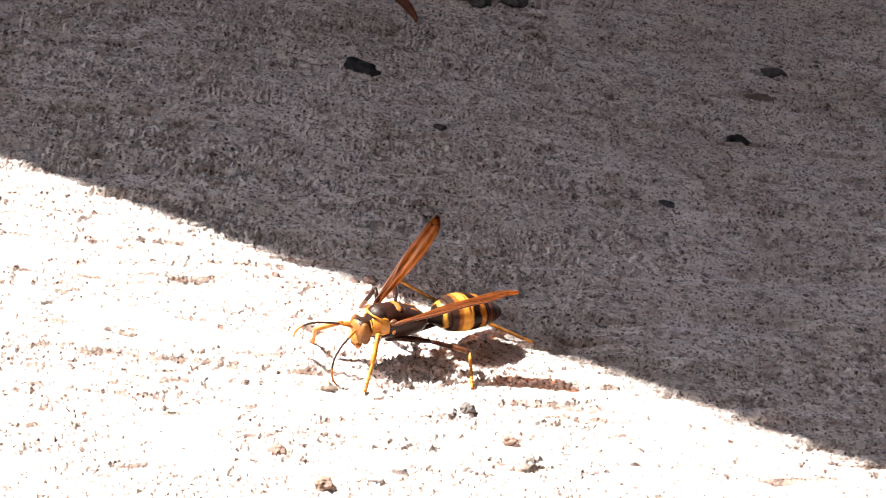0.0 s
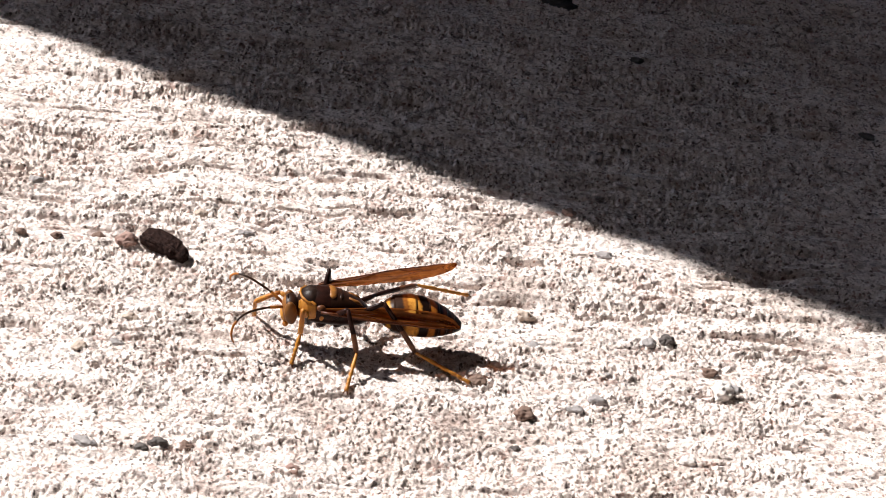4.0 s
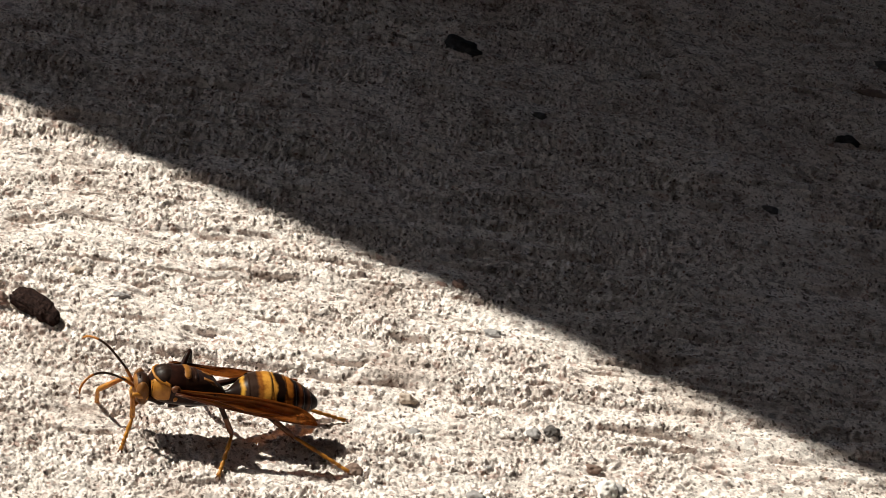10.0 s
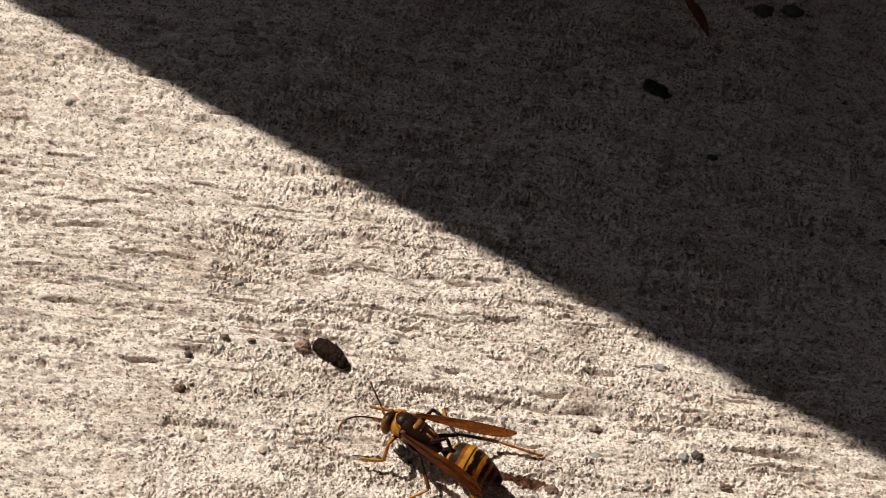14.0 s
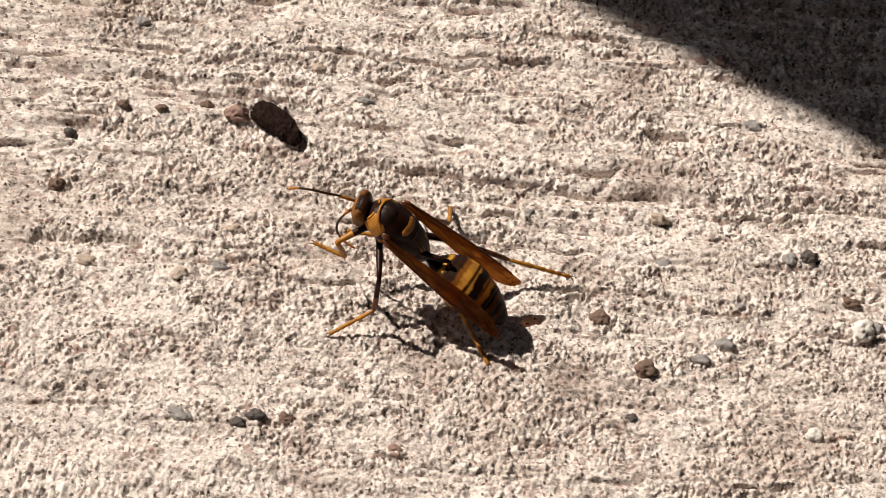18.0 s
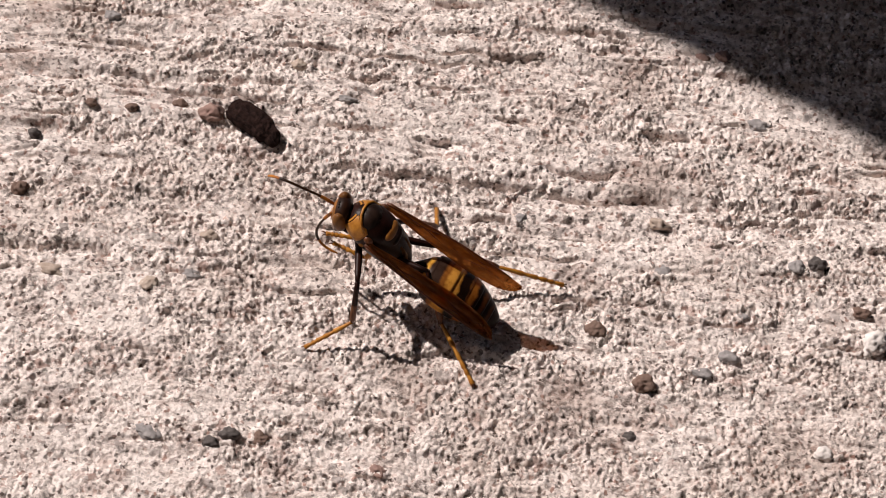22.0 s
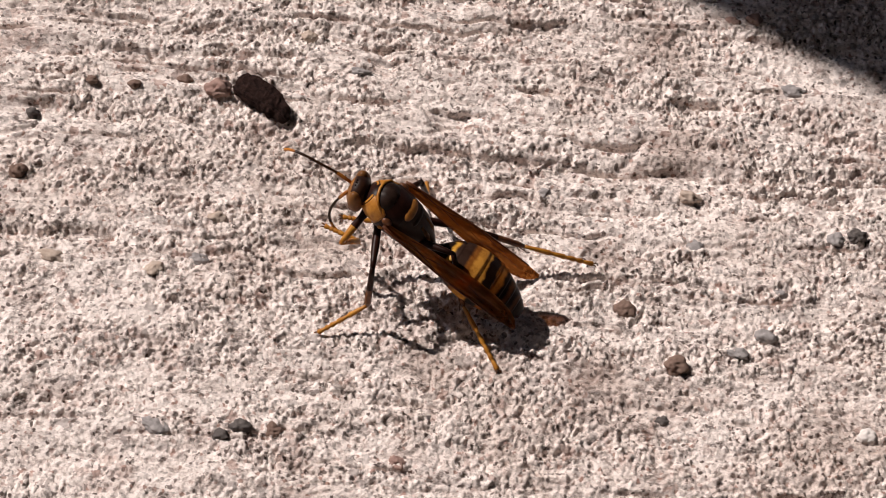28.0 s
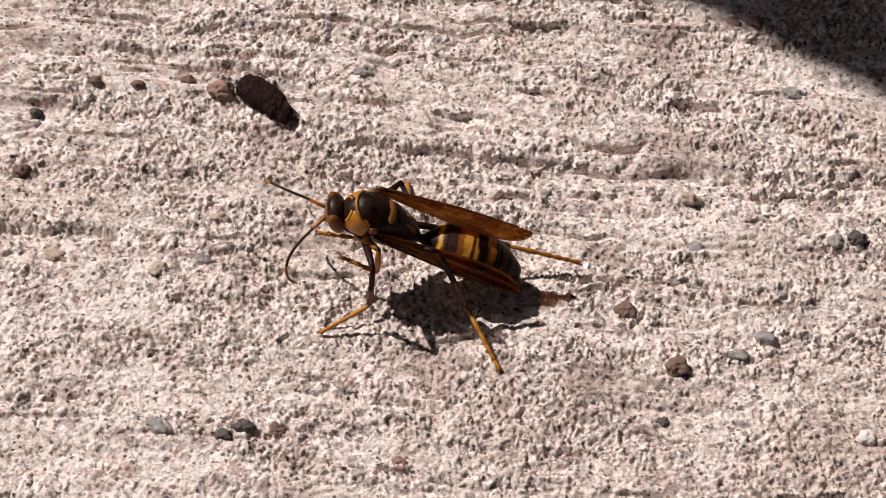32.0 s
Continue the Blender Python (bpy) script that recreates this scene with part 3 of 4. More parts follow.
def dead_leaf():
    bm = bmesh.new()
    n = 14
    top = []
    for i in range(n + 1):
        f = i / n
        w = 2.2 * math.sin(math.pi * f) ** 0.8 + 0.1
        z = 1.2 + 1.0 * math.sin(f * 3)
        top.append([(-8 + 16 * f, w * k, z + 0.5 * abs(k) + 0.2 * math.sin(5 * f + k)) for k in (-1, -0.5, 0, 0.5, 1)])
    layers = [[[bm.verts.new(Vector((x, y, z + dz)) * MM) for x, y, z in row] for row in top] for dz in (0.08, -0.08)]
    for g, flip in ((layers[0], 0), (layers[1], 1)):
        for i in range(n):
            for k in range(4):
                q = [g[i][k], g[i + 1][k], g[i + 1][k + 1], g[i][k + 1]]
                bm.faces.new(q[::-1] if flip else q)
    for i in range(n):
        for k in (0, 4):
            bm.faces.new((layers[0][i][k], layers[0][i + 1][k], layers[1][i + 1][k], layers[1][i][k]))
    bmesh.ops.recalc_face_normals(bm, faces=bm.faces)
    ob = part("dead_leaf", bm, DEAD_LEAF, None)
    ob.matrix_world = pose(0.0247, 0.1335, ground_z(0.0247, 0.1335) - 0.0005, 0, 0, -62) @ Matrix.Diagonal((0.75, 0.55, 0.8, 1))
    return tagged(ob, "curled brown dead leaf lying in the shade", "leaf")


dead_leaf()

# ---------------------------------------------------------------- wasp
wasp = tagged(new("wasp"), "black and yellow banded paper wasp with amber wings", "wasp")


def build_thorax():
    bm = bmesh.new()
    rings(bm, [(3.7, 0, -0.1, 0.7, 0.8), (3.3, 0, 0.1, 1.5, 1.5), (2.5, 0, 0.3, 2.1, 2.0), (1.2, 0, 0.35, 2.45, 2.35), (-0.4, 0, 0.25, 2.45, 2.4), (-1.8, 0, 0.0, 2.3, 2.3), (-3.1, 0, -0.2, 2.05, 2.05), (-4.3, 0, -0.5, 1.6, 1.7), (-5.2, 0, -0.75, 1.0, 1.15), (-5.8, 0, -0.85, 0.5, 0.6)], 24,
          slots=lambda i, a: 1 if i >= 4 and 0.09 < a < 0.41 else 0)
    body = part("thorax", bm, [BLACK, UMBER], wasp, "black thorax, amber brown behind the wings")
    for s in (1, -1):
        bm = bmesh.new()
        sheet = []
        for k in range(9):
            x = 3.45 - 2.1 * k / 8
            ry, rz, zc = (0.06 + np.interp(x, (1.2, 2.5, 3.3, 3.7), r) for r in ((2.45, 2.1, 1.5, 0.7), (2.35, 2.0, 1.5, 0.8), (0.29, 0.24, 0.04, -0.16)))
            low, high = -34 + 22 * (k / 8) ** 2, 62 - 26 * (k / 8) ** 1.5
            turns = [math.radians(low + (high - low) * q / 10) for q in range(11)]
            sheet.append([bm.verts.new(Vector((x, s * ry * math.cos(a), zc + rz * math.sin(a))) * MM) for a in turns])
        for p, q in zip(sheet, sheet[1:]):
            for n in range(10):
                bm.faces.new((p[n], q[n], q[n + 1], p[n + 1]))
        bmesh.ops.recalc_face_normals(bm, faces=bm.faces)
        bmesh.ops.solidify(bm, geom=bm.faces[:], thickness=0.1 * MM)
        part("pronotum", bm, YELLOW, body, "yellow collar side")
    bm = bmesh.new()
    verts = blob(bm, (1.75, 0, 1.12), (1.62, 1.86, 1.64), 4)
    for v in verts:
        q = v.co / MM
        if q.z > 1.5:
            v.co.z -= 0.10 * MM * (math.exp(-((abs(q.y) - 0.75) / 0.12) ** 2) * (q.x < 1.6) + math.exp(-(q.y / 0.09) ** 2) * (q.x > 1.4))
    part("scutum", bm, SCUTUM, body, "dull black back plate")
    bm = bmesh.new()
    tube(bm, [(1.6, 2.0, 1.45), (2.6, 1.55, 1.75), (3.15, 0.8, 1.95), (3.3, 0, 2.0), (3.15, -0.8, 1.95), (2.6, -1.55, 1.75), (1.6, -2.0, 1.45)], [0.1, 0.16, 0.17, 0.16, 0.17, 0.16, 0.1])
    part("collar_rim", bm, YELLOW, body, "thin yellow rim round the back plate")
    for s in (1, -1):
        bm = bmesh.new()
        blob(bm, (0.75, 2.2 * s, 1.25), (0.6, 0.42, 0.45), 2)
        part("tegula", bm, RUST, body, "brown wing joint cap")
        bm = bmesh.new()
        blob(bm, (0.6, 2.32 * s, -0.1), (0.3, 0.22, 0.42), 2)
        part("side_patch", bm, YELLOW, body)
        bm = bmesh.new()
        tube(bm, [(-2.7, 0.55 * s, 1.78), (-3.9, 0.6 * s, 1.15), (-4.9, 0.5 * s, 0.25)], [0.2, 0.32, 0.16])
        part("rear_stripe", bm, AMBER, body)
    bm = bmesh.new()
    blob(bm, (-0.62, 0, 2.22), (0.72, 1.35, 0.46), 3)
    part("scutellum", bm, AMBER, body, "amber domed plate behind the back plate")
    bm = bmesh.new()
    blob(bm, (-1.75, 0, 2.02), (0.42, 1.15, 0.3), 3)
    part("metanotum", bm, UMBER, body, "narrow dark brown rear plate")
    return body


def build_head():
    bm = bmesh.new()
    rings(bm, [(-0.95, 0, 0.1, 0.8, 0.9), (-0.7, 0, 0.1, 1.55, 1.5), (-0.1, 0, 0.0, 2.0, 1.85), (0.55, 0, -0.1, 1.75, 1.75), (0.95, 0, -0.3, 1.2, 1.4), (1.15, 0, -0.5, 0.5, 0.7)], 24,
          slots=lambda i, a: 1 if 0.0 < a < 0.5 and i < 3 else 0)
    head = part("head", bm, [AMBER, UMBER], wasp, "amber head with a dark brown crown")
    for s in (1, -1):
        bm = bmesh.new()
        blob(bm, (0.05, 1.3 * s, 0.05), (0.82, 0.82, 1.68))
        part("eye", bm, EYE, head, "glossy brown compound eye")
        bm = bmesh.new()
        tube(bm, [(0.7, 0.75 * s, -1.6), (0.85, 0.6 * s, -2.1), (0.8, 0.2 * s, -2.5)], [0.45, 0.36, 0.1])
        part("mandible", bm, ORANGE, head)
    bm = bmesh.new()
    blob(bm, (0.92, 0, -0.8), (0.48, 1.0, 1.05), 3)
    part("clypeus", bm, PALE, head, "yellow face plate")
    for y, z in ((0, 1.78), (0.3, 1.7), (-0.3, 1.7)):
        bm = bmesh.new()
        blob(bm, (0.25, y, z), (0.13, 0.13, 0.13), 2)
        part("simple_eye", bm, BLACK, head)
    return head


def build_antenna(head, s):
    """Bent stalk, then a long whip that curls over and hooks back at its end."""
    bm = bmesh.new()
    pts = [(0, 0, 0), (0.9, 0.05, 0.3), (1.7, 0.1, 0.55), (1.95, 0.12, 0.6)]
    rad = [0.15, 0.18, 0.17, 0.11]
    x, z, way = 1.95, 0.6, 12.0
    for k in range(13):
        way -= 2 if k < 4 else 5 + 1.8 * (k - 4)
        x, z = x + 0.52 * math.cos(math.radians(way)), z + 0.52 * math.sin(math.radians(way))
        pts.append((x, 0.12 + 0.012 * k * k * 0.7, z))
        rad.append(0.135 if k < 11 else 0.12 - 0.05 * (k - 11))
    tube(bm, [(a, c * s, d) for a, c, d in pts], rad, 10, slots=lambda i: 0 if i in (0, 1) or i > 10 else 1)
    return part("antenna", bm, [ORANGE, WHIP], head, "thin hooked dark brown antenna")


def build_abdomen():
    bm = bmesh.new()
    rings(bm, [(0.3, 0, 0, 0.35, 0.35), (-0.4, 0, 0.05, 0.4, 0.42), (-0.75, 0, 0.12, 0.75, 0.62), (-1.2, 0, 0.22, 1.2, 0.98), (-1.6, 0, 0.3, 1.6, 1.35), (-2.1, 0, 0.35, 1.9, 1.6), (-2.4, 0, 0.35, 2.05, 1.7)], 24)
    ab = part("abdomen", bm, BANDED, wasp, "black abdomen with yellow and orange bands")
    size = lambda x: (1.97 * math.sin(math.pi * min(1, max(0, (x + 0.2) / 12.0)) ** 0.86) ** 0.62 + 0.02)
    plates = [(2.7, 5.4), (5.35, 7.1), (7.05, 8.4), (8.35, 9.5), (9.45, 10.5), (10.45, 11.5)]
    for a, b in plates:
        bm = bmesh.new()
        n, secs = 8, []
        for k in range(n + 1):
            x = a + (b - a) * k / n
            r = size(x) * (1.0 + 0.02 * k / n)
            secs.append((-x * 0.84, 0, 0.35 - 0.012 * (x - 3) ** 2, r * 1.24, r * 1.02))
        secs.append((-b * 0.84 + 0.12, 0, 0.35 - 0.012 * (b - 3) ** 2, size(b) * 1.14, size(b) * 0.94))
        rings(bm, secs, 28, close=b > 11)
        part("abdomen_plate", bm, BANDED, ab)
    return ab


def wing_outline(x):
    """Front and rear edge of the folded blade at x mm from the hinge."""
    lead = 0.3 + 0.25 * math.sin(x / 16.0 * math.pi)
    trail = -0.25 - 1.25 * math.sin(min(1, x / 11.5) * math.pi / 2) ** 1.3
    end = 1.0 if x < 12.0 else max(0.02, 1 - ((x - 12.0) / 4.0) ** 2.4) ** 0.6
    return lead * (0.4 + 0.6 * end), trail * end


def build_wing(s):
    """Forewing folded lengthwise, pointing to -x from its hinge; s: +1 left, -1 right."""
    bm = bmesh.new()
    rows = []
    for i in range(31):
        x = 16.0 * i / 30
        lead, trail = wing_outline(x)
        row = []
        for j in range(9):
            y = lead + (trail - lead) * j / 8
            z = 0.16 * math.sin(j * 1.6) + 0.05 * math.sin(x * 0.9 + j) - 0.25 * (x / 15.2) ** 2
            row.append((-x, y * s, z))
        rows.append(row)
    grid = [[[bm.verts.new(Vector((x, y, z + dz)) * MM) for x, y, z in row] for row in rows] for dz in (0.03, -0.03)]
    for g, flip in ((grid[0], 0), (grid[1], 1)):
        for i in range(30):
            for j in range(8):
                q = [g[i][j], g[i + 1][j], g[i + 1][j + 1], g[i][j + 1]]
                bm.faces.new(q[::-1] if flip else q)
    for i in range(30):
        for j in (0, 8):
            bm.faces.new((grid[0][i][j], grid[0][i + 1][j], grid[1][i + 1][j], grid[1][i][j]))
    for i in (0, 30):
        for j in range(8):
            bm.faces.new((grid[0][i][j], grid[0][i][j + 1], grid[1][i][j + 1], grid[1][i][j]))
    bmesh.ops.recalc_face_normals(bm, faces=bm.faces)
    wing = part("wing", bm, MEMBRANE, wasp, "folded translucent amber wing with brown veins")
    for name, lane, thick, x0, x1 in (("vein", 0.0, 0.19, 0, 14.6), ("vein", 0.16, 0.08, 0.3, 12.0), ("vein", 0.34, 0.06, 0.5, 9.5), ("vein", 0.5, 0.055, 4.0, 13.6), ("vein", 0.78, 0.05, 1.5, 11.0)):
        bm = bmesh.new()
        pts = []
        for k in range(13):
            x = x0 + (x1 - x0) * k / 12
            lead, trail = wing_outline(x)
            y = lead + (trail - lead) * lane
            pts.append((-x, (y + 0.22 * math.sin(x * 0.8 + lane * 9) * (lane > 0)) * s, 0.03 + 0.16 * math.sin(lane * 8 * 1.6) + 0.05 * math.sin(x * 0.9 + lane * 8) - 0.25 * (x / 15.2) ** 2))
        tube(bm, pts, [thick * (1 - 0.6 * k / 12) for k in range(13)], 6)
        part(name, bm, VEIN, wing)
    return wing


def shrink(ob, k):
    for o in (ob, *ob.children_recursive):
        o.data.transform(Matrix.Scale(k, 4))
    return ob


# legs: hip in thorax space (mm), lengths of femur, tibia, tarsus
LEGS = {
    "front_left": ((1.9, 0.9, -1.4), 3.8, 3.4, 3.6), "front_right": ((1.9, -0.9, -1.4), 3.8, 3.4, 3.6),
    "mid_left": ((0.3, 1.0, -1.6), 5.0, 5.2, 5.4), "mid_right": ((0.3, -1.0, -1.6), 5.0, 5.2, 5.4),
    "hind_left": ((-1.6, 0.95, -1.5), 6.2, 7.2, 7.2), "hind_right": ((-1.6, -0.95, -1.5), 6.2, 7.2, 7.2),
}


def build_leg(key):
    hip, lf, lt, ls = LEGS[key]
    front = key.startswith("front")
    bm = bmesh.new()
    tube(bm, [(-0.5, 0, 0.1), (0, 0, 0), (lf * 0.2, 0, 0.05), (lf * 0.5, 0, 0.08), (lf * 0.85, 0, 0.02), (lf, 0, 0)], [0.5, 0.5, 0.36, 0.39, 0.3, 0.22], 10, slots=lambda i: 1 if i >= 3 else 0)
    femur = part("femur", bm, [BLACK, YELLOW if front else BLACK], wasp)
    bm = bmesh.new()
    tube(bm, [(0, 0, 0), (lt * 0.15, 0, 0.03), (lt * 0.55, 0, 0.05), (lt * 0.9, 0, 0), (lt, 0, 0)], [0.24, 0.27, 0.30, 0.32, 0.2], 10, slots=lambda i: 1 if i >= 2 else 0)
    for q in (0.22, -0.22):
        tube(bm, [(lt * 0.93, q, -0.1), (lt * 1.06, q * 1.9, -0.22)], [0.07, 0.02], 6, slots=lambda i: 1)
    tibia = part("tibia", bm, [ORANGE if front else BLACK, YELLOW if front else RUST], wasp)
    bm = bmesh.new()
    pts, rad, x = [(0, 0, 0)], [0.16], 0
    for k, share in enumerate((0.40, 0.20, 0.14, 0.10, 0.16)):
        for q, r in ((0.15, 0.18), (0.9, 0.27), (1.0, 0.17)):
            pts.append((x + ls * share * q, 0, 0))
            rad.append(r)
        x += ls * share
    tube(bm, pts, rad, 8)
    tarsus = part("tarsus", bm, YELLOW, wasp, "segmented yellow foot")
    for s in (1, -1):
        bm = bmesh.new()
        tube(bm, [(ls - 0.1, 0.05 * s, 0), (ls + 0.25, 0.2 * s, 0.02), (ls + 0.4, 0.28 * s, -0.18)], [0.08, 0.07, 0.02], 6)
        part("claw", bm, RUST, tarsus)
    return femur, tibia, tarsus


shrink(build_thorax(), 0.92)
HEAD = shrink(build_head(), 0.9)
ANTENNAE = {1: build_antenna(HEAD, 1), -1: build_antenna(HEAD, -1)}
ABDOMEN = shrink(build_abdomen(), 1.11)
WINGS = {1: build_wing(1), -1: build_wing(-1)}
LEG_PARTS = {k: build_leg(k) for k in LEGS}


def aim(at, to, pole):
    """A pose at a point with x towards another and z near the pole."""
    x = (to - at).normalized()
    z = (pole - x * pole.dot(x)).normalized()
    y = z.cross(x)
    m = Matrix((x, y, z)).transposed().to_4x4()
    m.translation = at
    return m


def leg_poses(key, root, foot, heel):
    """World poses of femur, tibia, tarsus for a planted foot; heel: world way from foot to ankle."""
    hip, lf, lt, ls = LEGS[key]
    h = root @ (Vector(hip) * MM)
    lf, lt, ls = lf * MM, lt * MM, ls * MM
    foot = Vector(foot)
    ankle = foot + Vector(heel).normalized() * ls
    d = ankle - h
    far = min(max(d.length, abs(lf - lt) * 1.05), (lf + lt) * 0.995)
    ankle = h + d.normalized() * far
    along = (lf * lf - lt * lt + far * far) / (2 * far)
    lift = math.sqrt(max(lf * lf - along * along, 0))
    up = Vector((0, 0, 1))
    x = d.normalized()
    side = (up - x * up.dot(x)).normalized()
    knee = h + x * along + side * lift
    return aim(h, knee, up), aim(knee, ankle, up), aim(ankle, foot, up)


# body: seconds, thorax x, y, z (mm), heading, nose-up, roll; belly up and sideways;
BODY = [
    (0, 23.5, 30.8, 4.5, -150, -2, 3, 0, -1),
    (0.5, 19.6, 26.6, 4.7, -158, -1, 3, -0, -1),
    (1, 16.1, 24.2, 4.3, -155, -2, 4, -0, 2),
    (1.5, 9.9, 19.1, 4.7, -160, -1, 1, -0, 0),
    (2, 8.4, 16.8, 4.3, -151, -3, 3, -5, 3),
    (2.5, 2.8, 13.0, 4.6, -154, -1, 1, 0, 0),
    (3, 0.8, 10.5, 5.1, -161, -2, 1, -5, 2),
    (3.5, -3.6, 11.0, 4.9, -172, 2, -1, 0, -0),
    (4, -6.8, 10.2, 4.7, -171, -1, -2, -3, 1),
    (4.5, -8.5, 10.0, 4.6, -180, 1, -0, 1, -1),
    (6.5, -8.6, 7.9, 5.2, -154, 4, -1, -0, -2),
    (7, -8.6, 6.6, 5.6, -151, 5, -2, -2, -5),
    (8, -8.5, 6.3, 5.8, -155, 2, -1, -3, -4),
    (9, -8.4, 6.7, 6.0, -157, 1, -1, -10, -2),
    (10.5, -9.2, 8.3, 5.7, -165, 3, -1, 5, -1),
    (11, -8.8, 8.8, 5.3, -168, 4, -2, -2, 2),
    (12, -9.5, 7.4, 5.2, -177, 4, -1, -1, 0),
    (13, -9.6, 6.3, 5.0, -182, 3, -0, 0, 0),
    (14, -11.7, 8.0, 4.9, -197, 2, 0, -0, -0),
    (14.5, -12.3, 7.8, 4.9, -196, 2, 1, -1, -1),
    (15, -12.7, 4.5, 8.2, -184, 28, -6, 17, -3),
    (15.5, -12.6, 4.0, 8.5, -184, 32, -8, 21, -3),
    (17.5, -12.3, 5.3, 9.5, -187, 37, -9, 20, -4),
    (18, -11.9, 6.0, 9.7, -189, 32, -12, 14, -7),
    (19, -11.9, 6.4, 9.8, -189, 34, -16, 16, -6),
    (20, -12.0, 6.8, 9.2, -185, 37, -11, 22, -2),
    (21, -11.9, 6.7, 9.1, -186, 35, -11, 22, -2),
    (22, -12.1, 6.8, 9.1, -188, 36, -10, 21, -3),
    (23, -11.9, 7.4, 9.0, -186, 33, -8, 17, -7),
    (24, -12.8, 5.4, 8.7, -186, 33, -9, 21, -3),
    (25, -13.2, 5.5, 8.6, -184, 35, -9, 23, -2),
    (28, -11.7, 6.3, 9.5, -189, 33, -9, 14, -6),
    (29, -11.3, 6.2, 9.5, -182, 35, -7, 14, -8),
    (30, -12.4, 5.9, 9.2, -188, 37, -10, 21, -4),
    (31, -12.9, 5.7, 8.9, -185, 37, -9, 23, -2),
    (31.5, -13.3, 5.0, 8.5, -185, 33, -8, 21, -2),
    (32, -13.7, 6.3, 8.0, -169, 26, -10, 13, -7),
]
